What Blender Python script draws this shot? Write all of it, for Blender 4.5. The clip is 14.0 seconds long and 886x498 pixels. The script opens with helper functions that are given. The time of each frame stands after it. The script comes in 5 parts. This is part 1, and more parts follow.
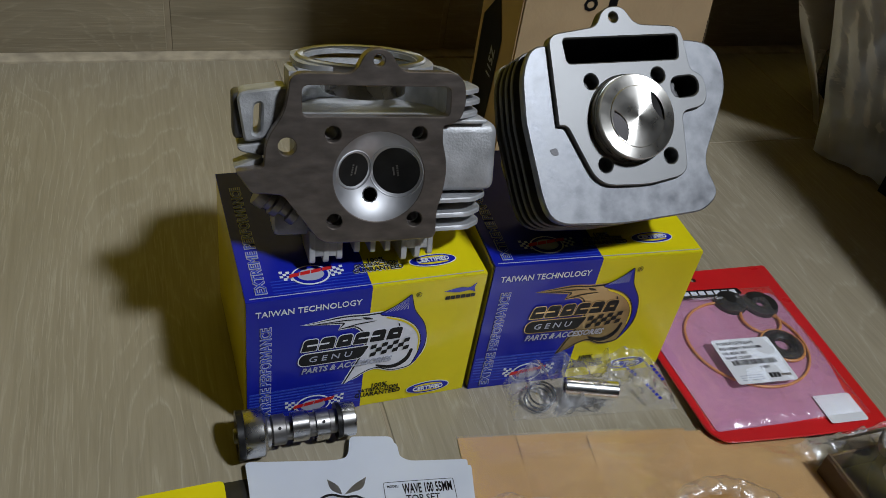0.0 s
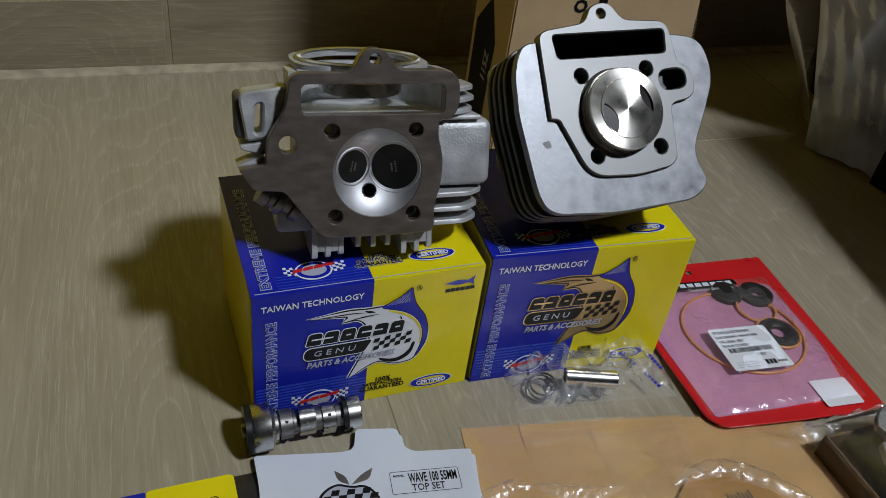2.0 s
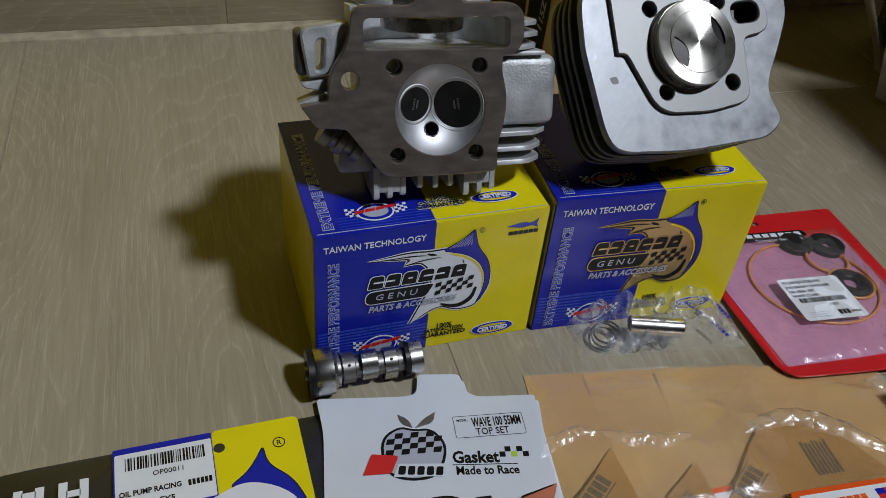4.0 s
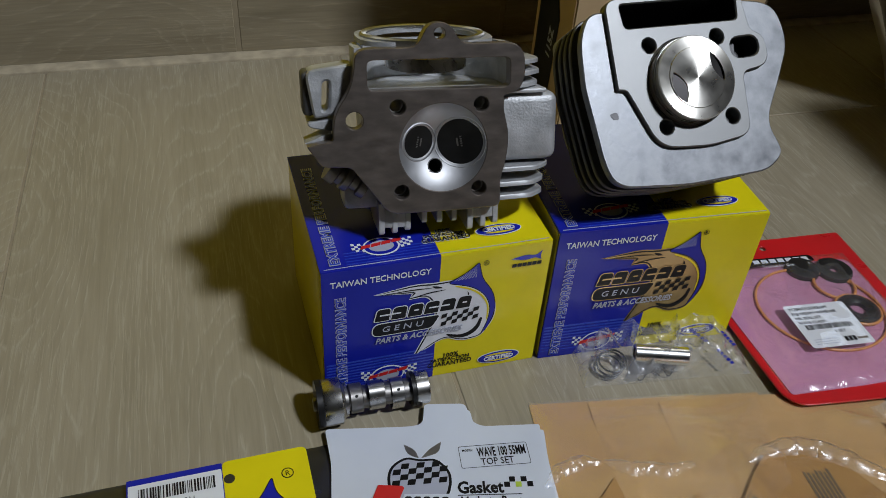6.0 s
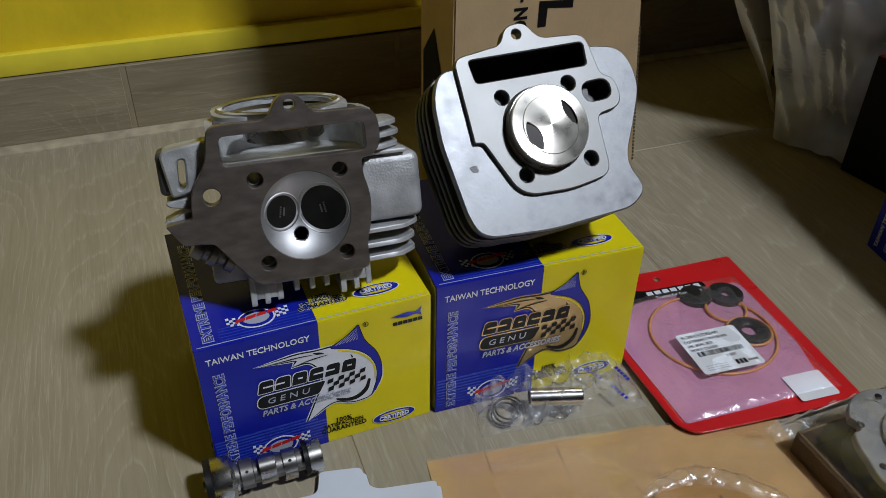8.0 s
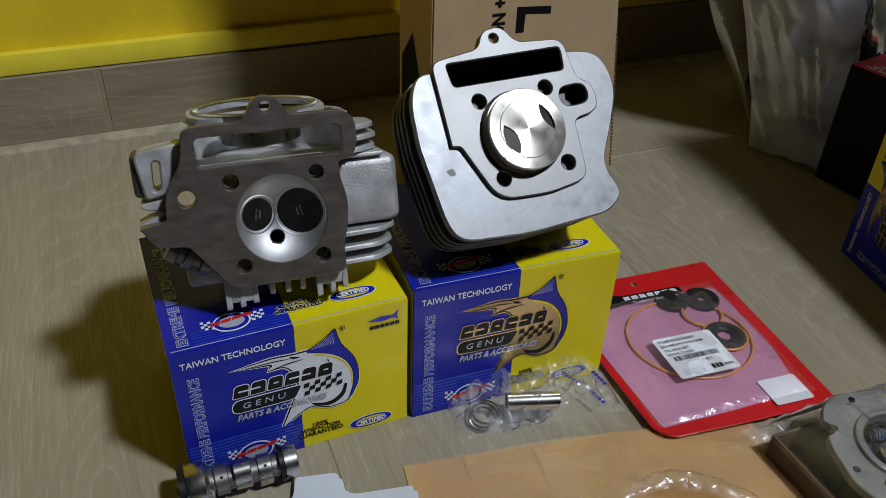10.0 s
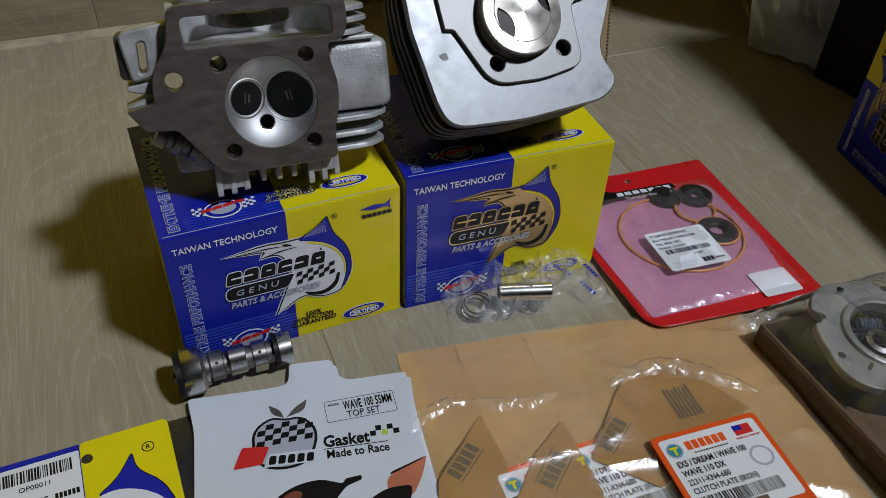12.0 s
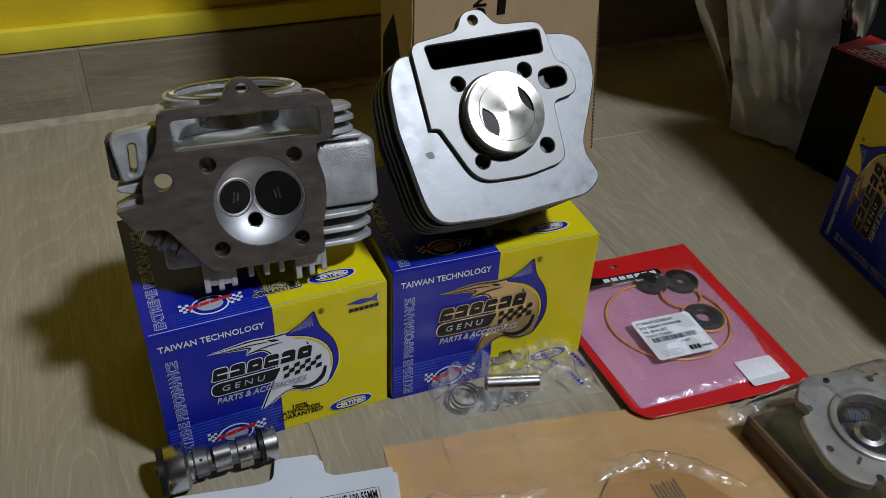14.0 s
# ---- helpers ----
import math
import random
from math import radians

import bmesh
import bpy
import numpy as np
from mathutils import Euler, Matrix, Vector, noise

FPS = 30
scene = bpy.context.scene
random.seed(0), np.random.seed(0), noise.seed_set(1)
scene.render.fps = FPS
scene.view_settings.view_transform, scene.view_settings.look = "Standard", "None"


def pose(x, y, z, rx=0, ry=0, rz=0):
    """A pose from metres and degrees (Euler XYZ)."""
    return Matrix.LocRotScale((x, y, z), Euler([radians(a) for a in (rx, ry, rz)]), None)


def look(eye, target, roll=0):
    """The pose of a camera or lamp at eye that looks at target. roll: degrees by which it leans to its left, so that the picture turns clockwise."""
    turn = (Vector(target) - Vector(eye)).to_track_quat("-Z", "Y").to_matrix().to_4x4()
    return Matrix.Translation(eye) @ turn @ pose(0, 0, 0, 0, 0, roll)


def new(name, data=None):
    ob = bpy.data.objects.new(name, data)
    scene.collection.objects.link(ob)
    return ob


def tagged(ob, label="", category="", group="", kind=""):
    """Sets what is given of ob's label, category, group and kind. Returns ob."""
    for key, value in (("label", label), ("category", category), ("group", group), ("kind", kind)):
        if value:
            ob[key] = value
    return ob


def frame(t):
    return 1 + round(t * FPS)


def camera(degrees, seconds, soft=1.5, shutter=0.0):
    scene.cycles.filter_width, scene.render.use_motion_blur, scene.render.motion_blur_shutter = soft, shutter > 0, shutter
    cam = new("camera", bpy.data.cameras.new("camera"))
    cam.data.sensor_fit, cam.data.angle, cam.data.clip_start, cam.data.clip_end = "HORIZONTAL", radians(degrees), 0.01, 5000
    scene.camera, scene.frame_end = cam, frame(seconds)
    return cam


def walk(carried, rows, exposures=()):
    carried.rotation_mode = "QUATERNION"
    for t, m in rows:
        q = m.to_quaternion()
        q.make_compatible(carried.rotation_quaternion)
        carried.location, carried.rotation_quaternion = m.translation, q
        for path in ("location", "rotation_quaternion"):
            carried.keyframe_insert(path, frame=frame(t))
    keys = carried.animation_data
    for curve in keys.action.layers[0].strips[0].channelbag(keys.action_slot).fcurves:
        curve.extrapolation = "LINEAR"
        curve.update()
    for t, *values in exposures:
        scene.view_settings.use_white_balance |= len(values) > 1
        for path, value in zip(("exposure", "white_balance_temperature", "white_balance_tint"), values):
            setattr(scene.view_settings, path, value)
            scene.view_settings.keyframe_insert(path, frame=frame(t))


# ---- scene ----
cam = camera(55.8, 14.0, soft=0.7)
PATH = [
    (0, (0.0143, -0.0294, 0.4334), (0.1058, 1.2776, -0.6182), 10.2),
    (0.5, (0.0210, -0.0378, 0.4351), (0.1117, 1.2760, -0.6082), 9.6),
    (1, (0.0252, -0.0403, 0.4376), (0.1142, 1.2818, -0.5947), 8.7),
    (1.5, (0.0210, -0.0454, 0.4343), (0.1084, 1.2802, -0.5947), 8.5),
    (2, (0.0168, -0.0479, 0.4318), (0.1016, 1.2776, -0.5972), 8.5),
    (2.5, (0.0176, -0.0487, 0.4318), (0.0941, 1.2793, -0.5939), 8.1),
    (3, (0.0168, -0.0546, 0.4242), (0.0739, 1.2684, -0.6098), 7.6),
    (3.5, (0.0101, -0.0563, 0.4099), (0.0328, 1.2499, -0.6468), 6.6),
    (3.7, (0.0092, -0.0554, 0.4074), (0.0210, 1.2415, -0.6602), 6.3),
    (5.8, (0.0160, -0.0580, 0.4166), (-0.0269, 1.2340, -0.6569), 4.7),
    (6, (0.0176, -0.0529, 0.4259), (-0.0277, 1.2499, -0.6334), 4.4),
    (6.5, (0.0202, -0.0521, 0.4292), (-0.0311, 1.2718, -0.6031), 3.5),
    (7, (0.0420, -0.0470, 0.4318), (0.0092, 1.2919, -0.5830), 2.1),
    (7.5, (0.0664, -0.0479, 0.4360), (0.0722, 1.3045, -0.5603), 1.2),
    (8, (0.0689, -0.0470, 0.4368), (0.1008, 1.3129, -0.5494), 1.1),
    (10.3, (0.0706, -0.0479, 0.4326), (0.1470, 1.3196, -0.5393), 2.2),
    (10.5, (0.0706, -0.0521, 0.4234), (0.1495, 1.3045, -0.5628), 2.2),
    (11, (0.0706, -0.0554, 0.4124), (0.1529, 1.2188, -0.6787), 2.5),
    (11.5, (0.0714, -0.0571, 0.4141), (0.1537, 1.2096, -0.6863), 2.7),
    (12, (0.0722, -0.0580, 0.4175), (0.1562, 1.2104, -0.6812), 2.7),
    (12.5, (0.0773, -0.0529, 0.4301), (0.1705, 1.2499, -0.6266), 2.9),
    (13, (0.0748, -0.0512, 0.4334), (0.1655, 1.2676, -0.6040), 2.9),
    (13.5, (0.0748, -0.0487, 0.4343), (0.1705, 1.2894, -0.5771), 2.9),
    (14, (0.0748, -0.0479, 0.4351), (0.1756, 1.2978, -0.5662), 2.9),
]
walk(cam, [(t, look(eye, target, roll)) for t, eye, target, roll in PATH], [(0, 0.08), (3, 0.07), (6.5, 0.06), (8, 0.1), (10.3, 0.1), (11, 0.09), (11.5, -0.01), (12, 0.0), (14, 0.02)])

# ---- world and light ----
world = bpy.data.worlds.new("room_air")
scene.world = world
world.use_nodes = True
world.node_tree.nodes["Background"].inputs[0].default_value = (0.55, 0.6, 0.7, 1)
world.node_tree.nodes["Background"].inputs[1].default_value = 0.001
LAMP = (1.58, -0.60, 2.98)
lamp_data = bpy.data.lights.new("lamp_glow", "AREA")
lamp_data.shape, lamp_data.size, lamp_data.size_y = "RECTANGLE", 0.33, 0.33
lamp_data.spread = radians(80)
lamp_data.energy, lamp_data.color = 21.3, (0.91, 0.97, 1.07)
lamp_light = new("lamp_glow", lamp_data)
lamp_light.matrix_world = look(LAMP, (-0.25, 0.5, 0.0))
scene.view_settings.exposure = 0.0

# ---- materials ----
FILMS = []


def mat(name, color, rough=0.5, metal=0.0, var=0.15, scale=40.0, bump=0.0, bscale=200.0, color2=None, spec=0.5, coat=0.0, stretch=(1, 1, 1), rvar=0.1):
    m = bpy.data.materials.new(name)
    m.use_nodes = True
    nt = m.node_tree
    n, l = nt.nodes, nt.links
    p = n["Principled BSDF"]
    p.inputs["Metallic"].default_value = metal
    p.inputs["Specular IOR Level"].default_value = spec
    p.inputs["Coat Weight"].default_value = coat
    p.inputs["Coat Roughness"].default_value = 0.12
    tc = n.new("ShaderNodeTexCoord")
    mp = n.new("ShaderNodeMapping")
    mp.inputs["Scale"].default_value = stretch
    l.new(tc.outputs["Object"], mp.inputs["Vector"])
    a = n.new("ShaderNodeTexNoise")
    a.inputs["Scale"].default_value, a.inputs["Detail"].default_value = scale, 5
    l.new(mp.outputs[0], a.inputs["Vector"])
    ramp = n.new("ShaderNodeValToRGB")
    c2 = color2 or tuple(c * (1 - var) for c in color)
    c1 = tuple(min(1, c * (1 + var * 0.6)) for c in color) if color2 is None else color
    ramp.color_ramp.elements[0].position, ramp.color_ramp.elements[1].position = 0.32, 0.68
    ramp.color_ramp.elements[0].color, ramp.color_ramp.elements[1].color = (*c2, 1), (*c1, 1)
    l.new(a.outputs["Fac"], ramp.inputs["Fac"])
    l.new(ramp.outputs["Color"], p.inputs["Base Color"])
    r = n.new("ShaderNodeMapRange")
    r.inputs["To Min"].default_value, r.inputs["To Max"].default_value = max(0.02, rough - rvar), min(1, rough + rvar)
    l.new(a.outputs["Fac"], r.inputs["Value"])
    l.new(r.outputs[0], p.inputs["Roughness"])
    if bump:
        b = n.new("ShaderNodeTexNoise")
        b.inputs["Scale"].default_value, b.inputs["Detail"].default_value = bscale, 4
        l.new(mp.outputs[0], b.inputs["Vector"])
        bp = n.new("ShaderNodeBump")
        bp.inputs["Strength"].default_value, bp.inputs["Distance"].default_value = bump, 0.001
        l.new(b.outputs["Fac"], bp.inputs["Height"])
        l.new(bp.outputs[0], p.inputs["Normal"])
    return m


def film(name, color, alpha, rough=0.12, bump=0.6, bscale=60.0, gloss=1.4):
    """Thin plastic film: see-through, a little hazy, with gloss on its creases."""
    m = bpy.data.materials.new(name)
    m.use_nodes = True
    n, l = m.node_tree.nodes, m.node_tree.links
    n.remove(n["Principled BSDF"])
    out = n["Material Output"]
    haze, gl, t = n.new("ShaderNodeBsdfDiffuse"), n.new("ShaderNodeBsdfGlossy"), n.new("ShaderNodeBsdfTransparent")
    haze.inputs["Color"].default_value = (*color, 1)
    gl.inputs["Color"].default_value = (1, 1, 1, 1)
    gl.inputs["Roughness"].default_value = rough
    body, skin = n.new("ShaderNodeMixShader"), n.new("ShaderNodeMixShader")
    fr, cut = n.new("ShaderNodeFresnel"), n.new("ShaderNodeMath")
    fr.inputs["IOR"].default_value = 1.5
    cut.operation, cut.use_clamp = "MULTIPLY", True
    cut.inputs[1].default_value = gloss
    tc, b, bp = n.new("ShaderNodeTexCoord"), n.new("ShaderNodeTexNoise"), n.new("ShaderNodeBump")
    b.inputs["Scale"].default_value, b.inputs["Detail"].default_value, b.inputs["Distortion"].default_value = bscale, 3, 1.5
    bp.inputs["Strength"].default_value, bp.inputs["Distance"].default_value = bump, 0.004
    cloud, amount = n.new("ShaderNodeTexNoise"), n.new("ShaderNodeMapRange")
    cloud.inputs["Scale"].default_value, cloud.inputs["Detail"].default_value = bscale * 0.6, 2
    amount.inputs["From Min"].default_value, amount.inputs["From Max"].default_value = 0.3, 0.75
    amount.inputs["To Min"].default_value, amount.inputs["To Max"].default_value = alpha * 0.4, alpha * 1.8
    l.new(tc.outputs["Object"], b.inputs["Vector"])
    l.new(tc.outputs["Object"], cloud.inputs["Vector"])
    l.new(cloud.outputs["Fac"], amount.inputs["Value"])
    l.new(b.outputs["Fac"], bp.inputs["Height"])
    for node in (gl, fr, haze):
        l.new(bp.outputs[0], node.inputs["Normal"])
    l.new(amount.outputs[0], body.inputs[0])
    l.new(t.outputs[0], body.inputs[1])
    back, both = n.new("ShaderNodeBsdfTranslucent"), n.new("ShaderNodeMixShader")
    back.inputs["Color"].default_value = (*color, 1)
    both.inputs[0].default_value = 0.4
    l.new(haze.outputs[0], both.inputs[1])
    l.new(back.outputs[0], both.inputs[2])
    l.new(both.outputs[0], body.inputs[2])
    l.new(fr.outputs[0], cut.inputs[0])
    l.new(cut.outputs[0], skin.inputs[0])
    l.new(body.outputs[0], skin.inputs[1])
    l.new(gl.outputs[0], skin.inputs[2])
    l.new(skin.outputs[0], out.inputs["Surface"])
    FILMS.append(m)
    return m


def wood_tile(name, base, dark, light, grain_axis):
    m = bpy.data.materials.new(name)
    m.use_nodes = True
    n, l = m.node_tree.nodes, m.node_tree.links
    p = n["Principled BSDF"]
    tc, info = n.new("ShaderNodeTexCoord"), n.new("ShaderNodeObjectInfo")
    off = n.new("ShaderNodeVectorMath")
    off.operation = "MULTIPLY_ADD"
    off.inputs[1].default_value = (7.0, 13.0, 3.0)
    l.new(info.outputs["Random"], off.inputs[0])
    l.new(tc.outputs["Object"], off.inputs[2])

    def noise_of(sx, sy, detail, dist=0.0, scale=1.0):
        mp = n.new("ShaderNodeMapping")
        mp.inputs["Scale"].default_value = (sx, sy, 1) if grain_axis == "y" else (sy, sx, sx)
        l.new(off.outputs[0], mp.inputs["Vector"])
        t = n.new("ShaderNodeTexNoise")
        t.inputs["Scale"].default_value, t.inputs["Detail"].default_value, t.inputs["Distortion"].default_value = scale, detail, dist
        l.new(mp.outputs[0], t.inputs["Vector"])
        return t.outputs["Fac"]

    def ramp_of(src, p0, p1, c0, c1):
        r = n.new("ShaderNodeValToRGB")
        r.color_ramp.elements[0].position, r.color_ramp.elements[1].position = p0, p1
        r.color_ramp.elements[0].color, r.color_ramp.elements[1].color = (*c0, 1), (*c1, 1)
        l.new(src, r.inputs["Fac"])
        return r.outputs["Color"]

    def mix_of(kind, fac, a, b):
        x = n.new("ShaderNodeMix")
        x.data_type, x.blend_type = "RGBA", kind
        if isinstance(fac, float):
            x.inputs["Factor"].default_value = fac
        else:
            l.new(fac, x.inputs["Factor"])
        l.new(a, x.inputs[6])
        l.new(b, x.inputs[7])
        return x.outputs[2]

    broad = ramp_of(noise_of(14, 3, 3, 0.8), 0.3, 0.7, dark, base)
    fine = ramp_of(noise_of(300, 14, 5, 0.5), 0.36, 0.62, (0.7, 0.68, 0.64), (1, 1, 1))
    both = mix_of("MULTIPLY", 0.4, broad, fine)
    # growth rings: level lines of a long, slow swell give nested arches
    swell = n.new("ShaderNodeMath")
    swell.operation = "MULTIPLY_ADD"
    swell.inputs[1].default_value = 52.0
    l.new(noise_of(7.0, 1.7, 1.0, 0.25), swell.inputs[0])
    ripple = n.new("ShaderNodeMath")
    ripple.operation = "MULTIPLY"
    ripple.inputs[1].default_value = 1.1
    l.new(noise_of(60, 22, 2, 0.0), ripple.inputs[0])
    l.new(ripple.outputs[0], swell.inputs[2])
    step = n.new("ShaderNodeMath")
    step.operation = "FRACT"
    l.new(swell.outputs[0], step.inputs[0])
    rr = n.new("ShaderNodeValToRGB")
    rr.color_ramp.elements[0].position, rr.color_ramp.elements[0].color = 0.0, (0, 0, 0, 1)
    rr.color_ramp.elements[1].position, rr.color_ramp.elements[1].color = 0.55, (0, 0, 0, 1)
    peak = rr.color_ramp.elements.new(0.13)
    peak.color = (1, 1, 1, 1)
    tail = rr.color_ramp.elements.new(0.26)
    tail.color = (0.25, 0.25, 0.25, 1)
    l.new(step.outputs[0], rr.inputs["Fac"])
    gate = ramp_of(noise_of(520, 34, 2, 0.4), 0.4, 0.6, (0.1, 0.1, 0.1), (0.85, 0.85, 0.85))
    gated = n.new("ShaderNodeMath")
    gated.operation = "MULTIPLY"
    l.new(rr.outputs["Color"], gated.inputs[0])
    l.new(gate, gated.inputs[1])
    streak2 = ramp_of(noise_of(620, 30, 2, 0.5), 0.54, 0.66, (0, 0, 0), (0.9, 0.9, 0.9))
    patch = ramp_of(noise_of(9, 4, 1, 0.0), 0.4, 0.62, (0.15, 0.15, 0.15), (1, 1, 1))
    patched = n.new("ShaderNodeMath")
    patched.operation = "MULTIPLY"
    l.new(streak2, patched.inputs[0])
    l.new(patch, patched.inputs[1])
    most = n.new("ShaderNodeMath")
    most.operation = "MAXIMUM"
    l.new(gated.outputs[0], most.inputs[0])
    l.new(patched.outputs[0], most.inputs[1])
    streaks = most.outputs[0]
    tone = n.new("ShaderNodeRGB")
    tone.outputs[0].default_value = (*light, 1)
    sm = n.new("ShaderNodeMath")
    sm.operation = "MULTIPLY"
    sm.inputs[1].default_value = 0.42
    l.new(streaks, sm.inputs[0])
    col = mix_of("MIX", sm.outputs[0], both, tone.outputs[0])
    l.new(col, p.inputs["Base Color"])
    p.inputs["Roughness"].default_value = 0.42
    p.inputs["Specular IOR Level"].default_value = 0.35
    bp = n.new("ShaderNodeBump")
    bp.inputs["Strength"].default_value, bp.inputs["Distance"].default_value = 0.25, 0.0006
    l.new(streaks, bp.inputs["Height"])
    l.new(bp.outputs[0], p.inputs["Normal"])
    return m


def turned(name, color, rough, axis="Z", aniso=0.9):
    """Lathe-turned metal: the gloss runs round the axis."""
    m = mat(name, color, rough, 1.0, 0.06, 120)
    n, l = m.node_tree.nodes, m.node_tree.links
    tg = n.new("ShaderNodeTangent")
    tg.direction_type, tg.axis = "RADIAL", axis
    p = n["Principled BSDF"]
    p.inputs["Anisotropic"].default_value = aniso
    l.new(tg.outputs[0], p.inputs["Tangent"])
    return m


M_PLANK = wood_tile("wood_look_tile", (0.35, 0.307, 0.219), (0.3, 0.262, 0.182), (0.5, 0.46, 0.36), "y")
M_SKIRT = wood_tile("skirting_tile", (0.33, 0.282, 0.19), (0.225, 0.19, 0.125), (0.44, 0.385, 0.275), "x")
M_GROUT = mat("grout", (0.3, 0.25, 0.17), 0.9, bump=0.5)
M_JOINT = mat("skirting_joint", (0.3, 0.25, 0.165), 0.8, var=0.2, scale=50, bump=0.4, bscale=160)
M_MORTAR = mat("mortar_strip", (0.42, 0.36, 0.25), 0.85, var=0.25, scale=60, bump=0.6, bscale=120)
M_YELLOW = mat("yellow_wall_paint", (0.8, 0.6, 0.02), 0.45, var=0.12, scale=12, bump=0.9, bscale=55)
M_YBAND = mat("yellow_smooth_paint", (0.86, 0.72, 0.05), 0.4, var=0.1, scale=20, bump=0.3, bscale=40)
M_WHITE = mat("white_paint", (0.75, 0.75, 0.73), 0.7)
# near-black so that the unseen closing walls bounce little light
M_GREYW = mat("bounce_cut_wall", (0.045, 0.047, 0.052), 0.8)
M_CARTON = mat("carton_board", (0.5, 0.36, 0.2), 0.75, var=0.08, scale=30, bump=0.2, bscale=300)
M_BLUE = mat("blue_print", (0.007, 0.015, 0.34), 0.34, var=0.05, spec=0.25, coat=0.1)
M_BLUE2 = mat("light_blue_print", (0.03, 0.07, 0.5), 0.28, var=0.05, coat=0.4)
M_YPRINT = mat("yellow_print", (0.74, 0.63, 0.006), 0.34, var=0.05, spec=0.3, coat=0.1)
M_BLACKP = mat("black_print", (0.006, 0.006, 0.007), 0.4, var=0.1, spec=0.2)
M_WHITEP = mat("white_print", (0.75, 0.77, 0.8), 0.35, var=0.03)
M_GREYP = mat("silver_print", (0.4, 0.42, 0.5), 0.35, var=0.05)
M_REDP = mat("red_print", (0.6, 0.02, 0.02), 0.35, var=0.05)
M_ORANGEP = mat("orange_print", (0.75, 0.09, 0.01), 0.35, var=0.05)
M_CAST = mat("cast_aluminium", (0.5, 0.51, 0.52), 0.5, 0.45, var=0.3, scale=60, bump=0.3, bscale=700)
M_FINTOP = mat("skimmed_cast_fin", (0.28, 0.29, 0.305), 0.46, 0.75, color2=(0.16, 0.167, 0.18), scale=95, bump=0.07, bscale=420, rvar=0.2)
# cast aluminium darkened in colour for shade between fins and on side faces
M_CASTD = mat("shaded_cast_aluminium", (0.13, 0.13, 0.135), 0.55, 0.75, var=0.2, scale=90, bump=0.3, bscale=400)
M_FACE = mat("milled_gasket_face", (0.25, 0.215, 0.19), 0.36, 0.8, var=0.22, scale=70, bump=0.06, bscale=600, stretch=(1, 2.5, 1))
M_DECK = mat("milled_deck", (0.22, 0.223, 0.223), 0.5, 1.0, var=0.14, scale=22, bump=0.03, bscale=200, rvar=0.12)
M_BOWL = turned("turned_chamber", (0.5, 0.505, 0.52), 0.52, aniso=0.35)
M_CROWN = turned("turned_piston_crown", (0.62, 0.6, 0.55), 0.3)
M_STEELD = mat("dark_steel", (0.03, 0.03, 0.03), 0.35, 0.7, var=0.3, scale=60, bump=0.1)
# black that stands for the darkness inside holes and recesses
M_BLACK = mat("recess_shade_black", (0.008, 0.008, 0.008), 0.7)
M_STEEL = mat("ground_steel", (0.5, 0.49, 0.47), 0.28, 1.0, var=0.1, scale=80)
M_STEELM = mat("dull_steel", (0.26, 0.25, 0.24), 0.4, 0.9, var=0.2, scale=80)


# ---- mesh helpers ----
def soften(me, angle=35):
    """Smooth shading that keeps edges sharper than the angle."""
    for f in me.polygons:
        f.use_smooth = True
    me.set_sharp_from_angle(angle=radians(angle))



def part(name, bm, material, parent=None, label="", m=None, smooth=True):
    me = bpy.data.meshes.new(name)
    bmesh.ops.recalc_face_normals(bm, faces=bm.faces)
    bm.to_mesh(me)
    bm.free()
    for mm in (material if isinstance(material, (list, tuple)) else [material]):
        me.materials.append(mm)
    if smooth:
        soften(me)
    ob = new(name, me)
    if parent is not None:
        ob.parent = parent
    if m is not None:
        ob.matrix_local = m
    if label:
        tagged(ob, label)
    if material in FILMS:
        ob.visible_shadow = False
    return ob


def share(name, me, parent, m):
    ob = new(name, me)
    ob.parent = parent
    ob.matrix_local = m
    return ob


def thing(name, m, label, category, group="", kind=""):
    ob = new(name)
    ob.empty_display_size = 0.02
    ob.matrix_world = m
    return tagged(ob, label, category, group, kind)


def box(x0, y0, z0, x1, y1, z1, bevel=0.0, seg=2, bm=None):
    b = bmesh.new()
    bmesh.ops.create_cube(b, size=1)
    for v in b.verts:
        v.co = Vector(((x0 + x1) / 2 + v.co.x * (x1 - x0), (y0 + y1) / 2 + v.co.y * (y1 - y0), (z0 + z1) / 2 + v.co.z * (z1 - z0)))
    if bevel:
        bmesh.ops.bevel(b, geom=b.edges[:], offset=bevel, segments=seg, affect="EDGES", profile=0.5)
    return join(bm, b)


def join(bm, b):
    if bm is None:
        return b
    me = bpy.data.meshes.new("tmp")
    b.to_mesh(me)
    b.free()
    bm.from_mesh(me)
    bpy.data.meshes.remove(me)
    return bm


def rounded(points, steps=5):
    """A closed outline from corners (x, y, radius)."""
    out, n = [], len(points)
    for i, (x, y, r) in enumerate(points):
        p, a, b = Vector((x, y)), Vector(points[i - 1][:2]), Vector(points[(i + 1) % n][:2])
        ra, rb = min(r, (a - p).length * 0.49), min(r, (b - p).length * 0.49)
        if r <= 0:
            out.append(p)
            continue
        s, e = p + (a - p).normalized() * ra, p + (b - p).normalized() * rb
        for k in range(steps + 1):
            t = k / steps
            out.append(s * (1 - t) ** 2 + p * 2 * t * (1 - t) + e * t * t)
    return out


def circle(cx, cy, r, n=32, ry=None):
    return [Vector((cx + r * math.cos(2 * math.pi * i / n), cy + (ry or r) * math.sin(2 * math.pi * i / n))) for i in range(n)]


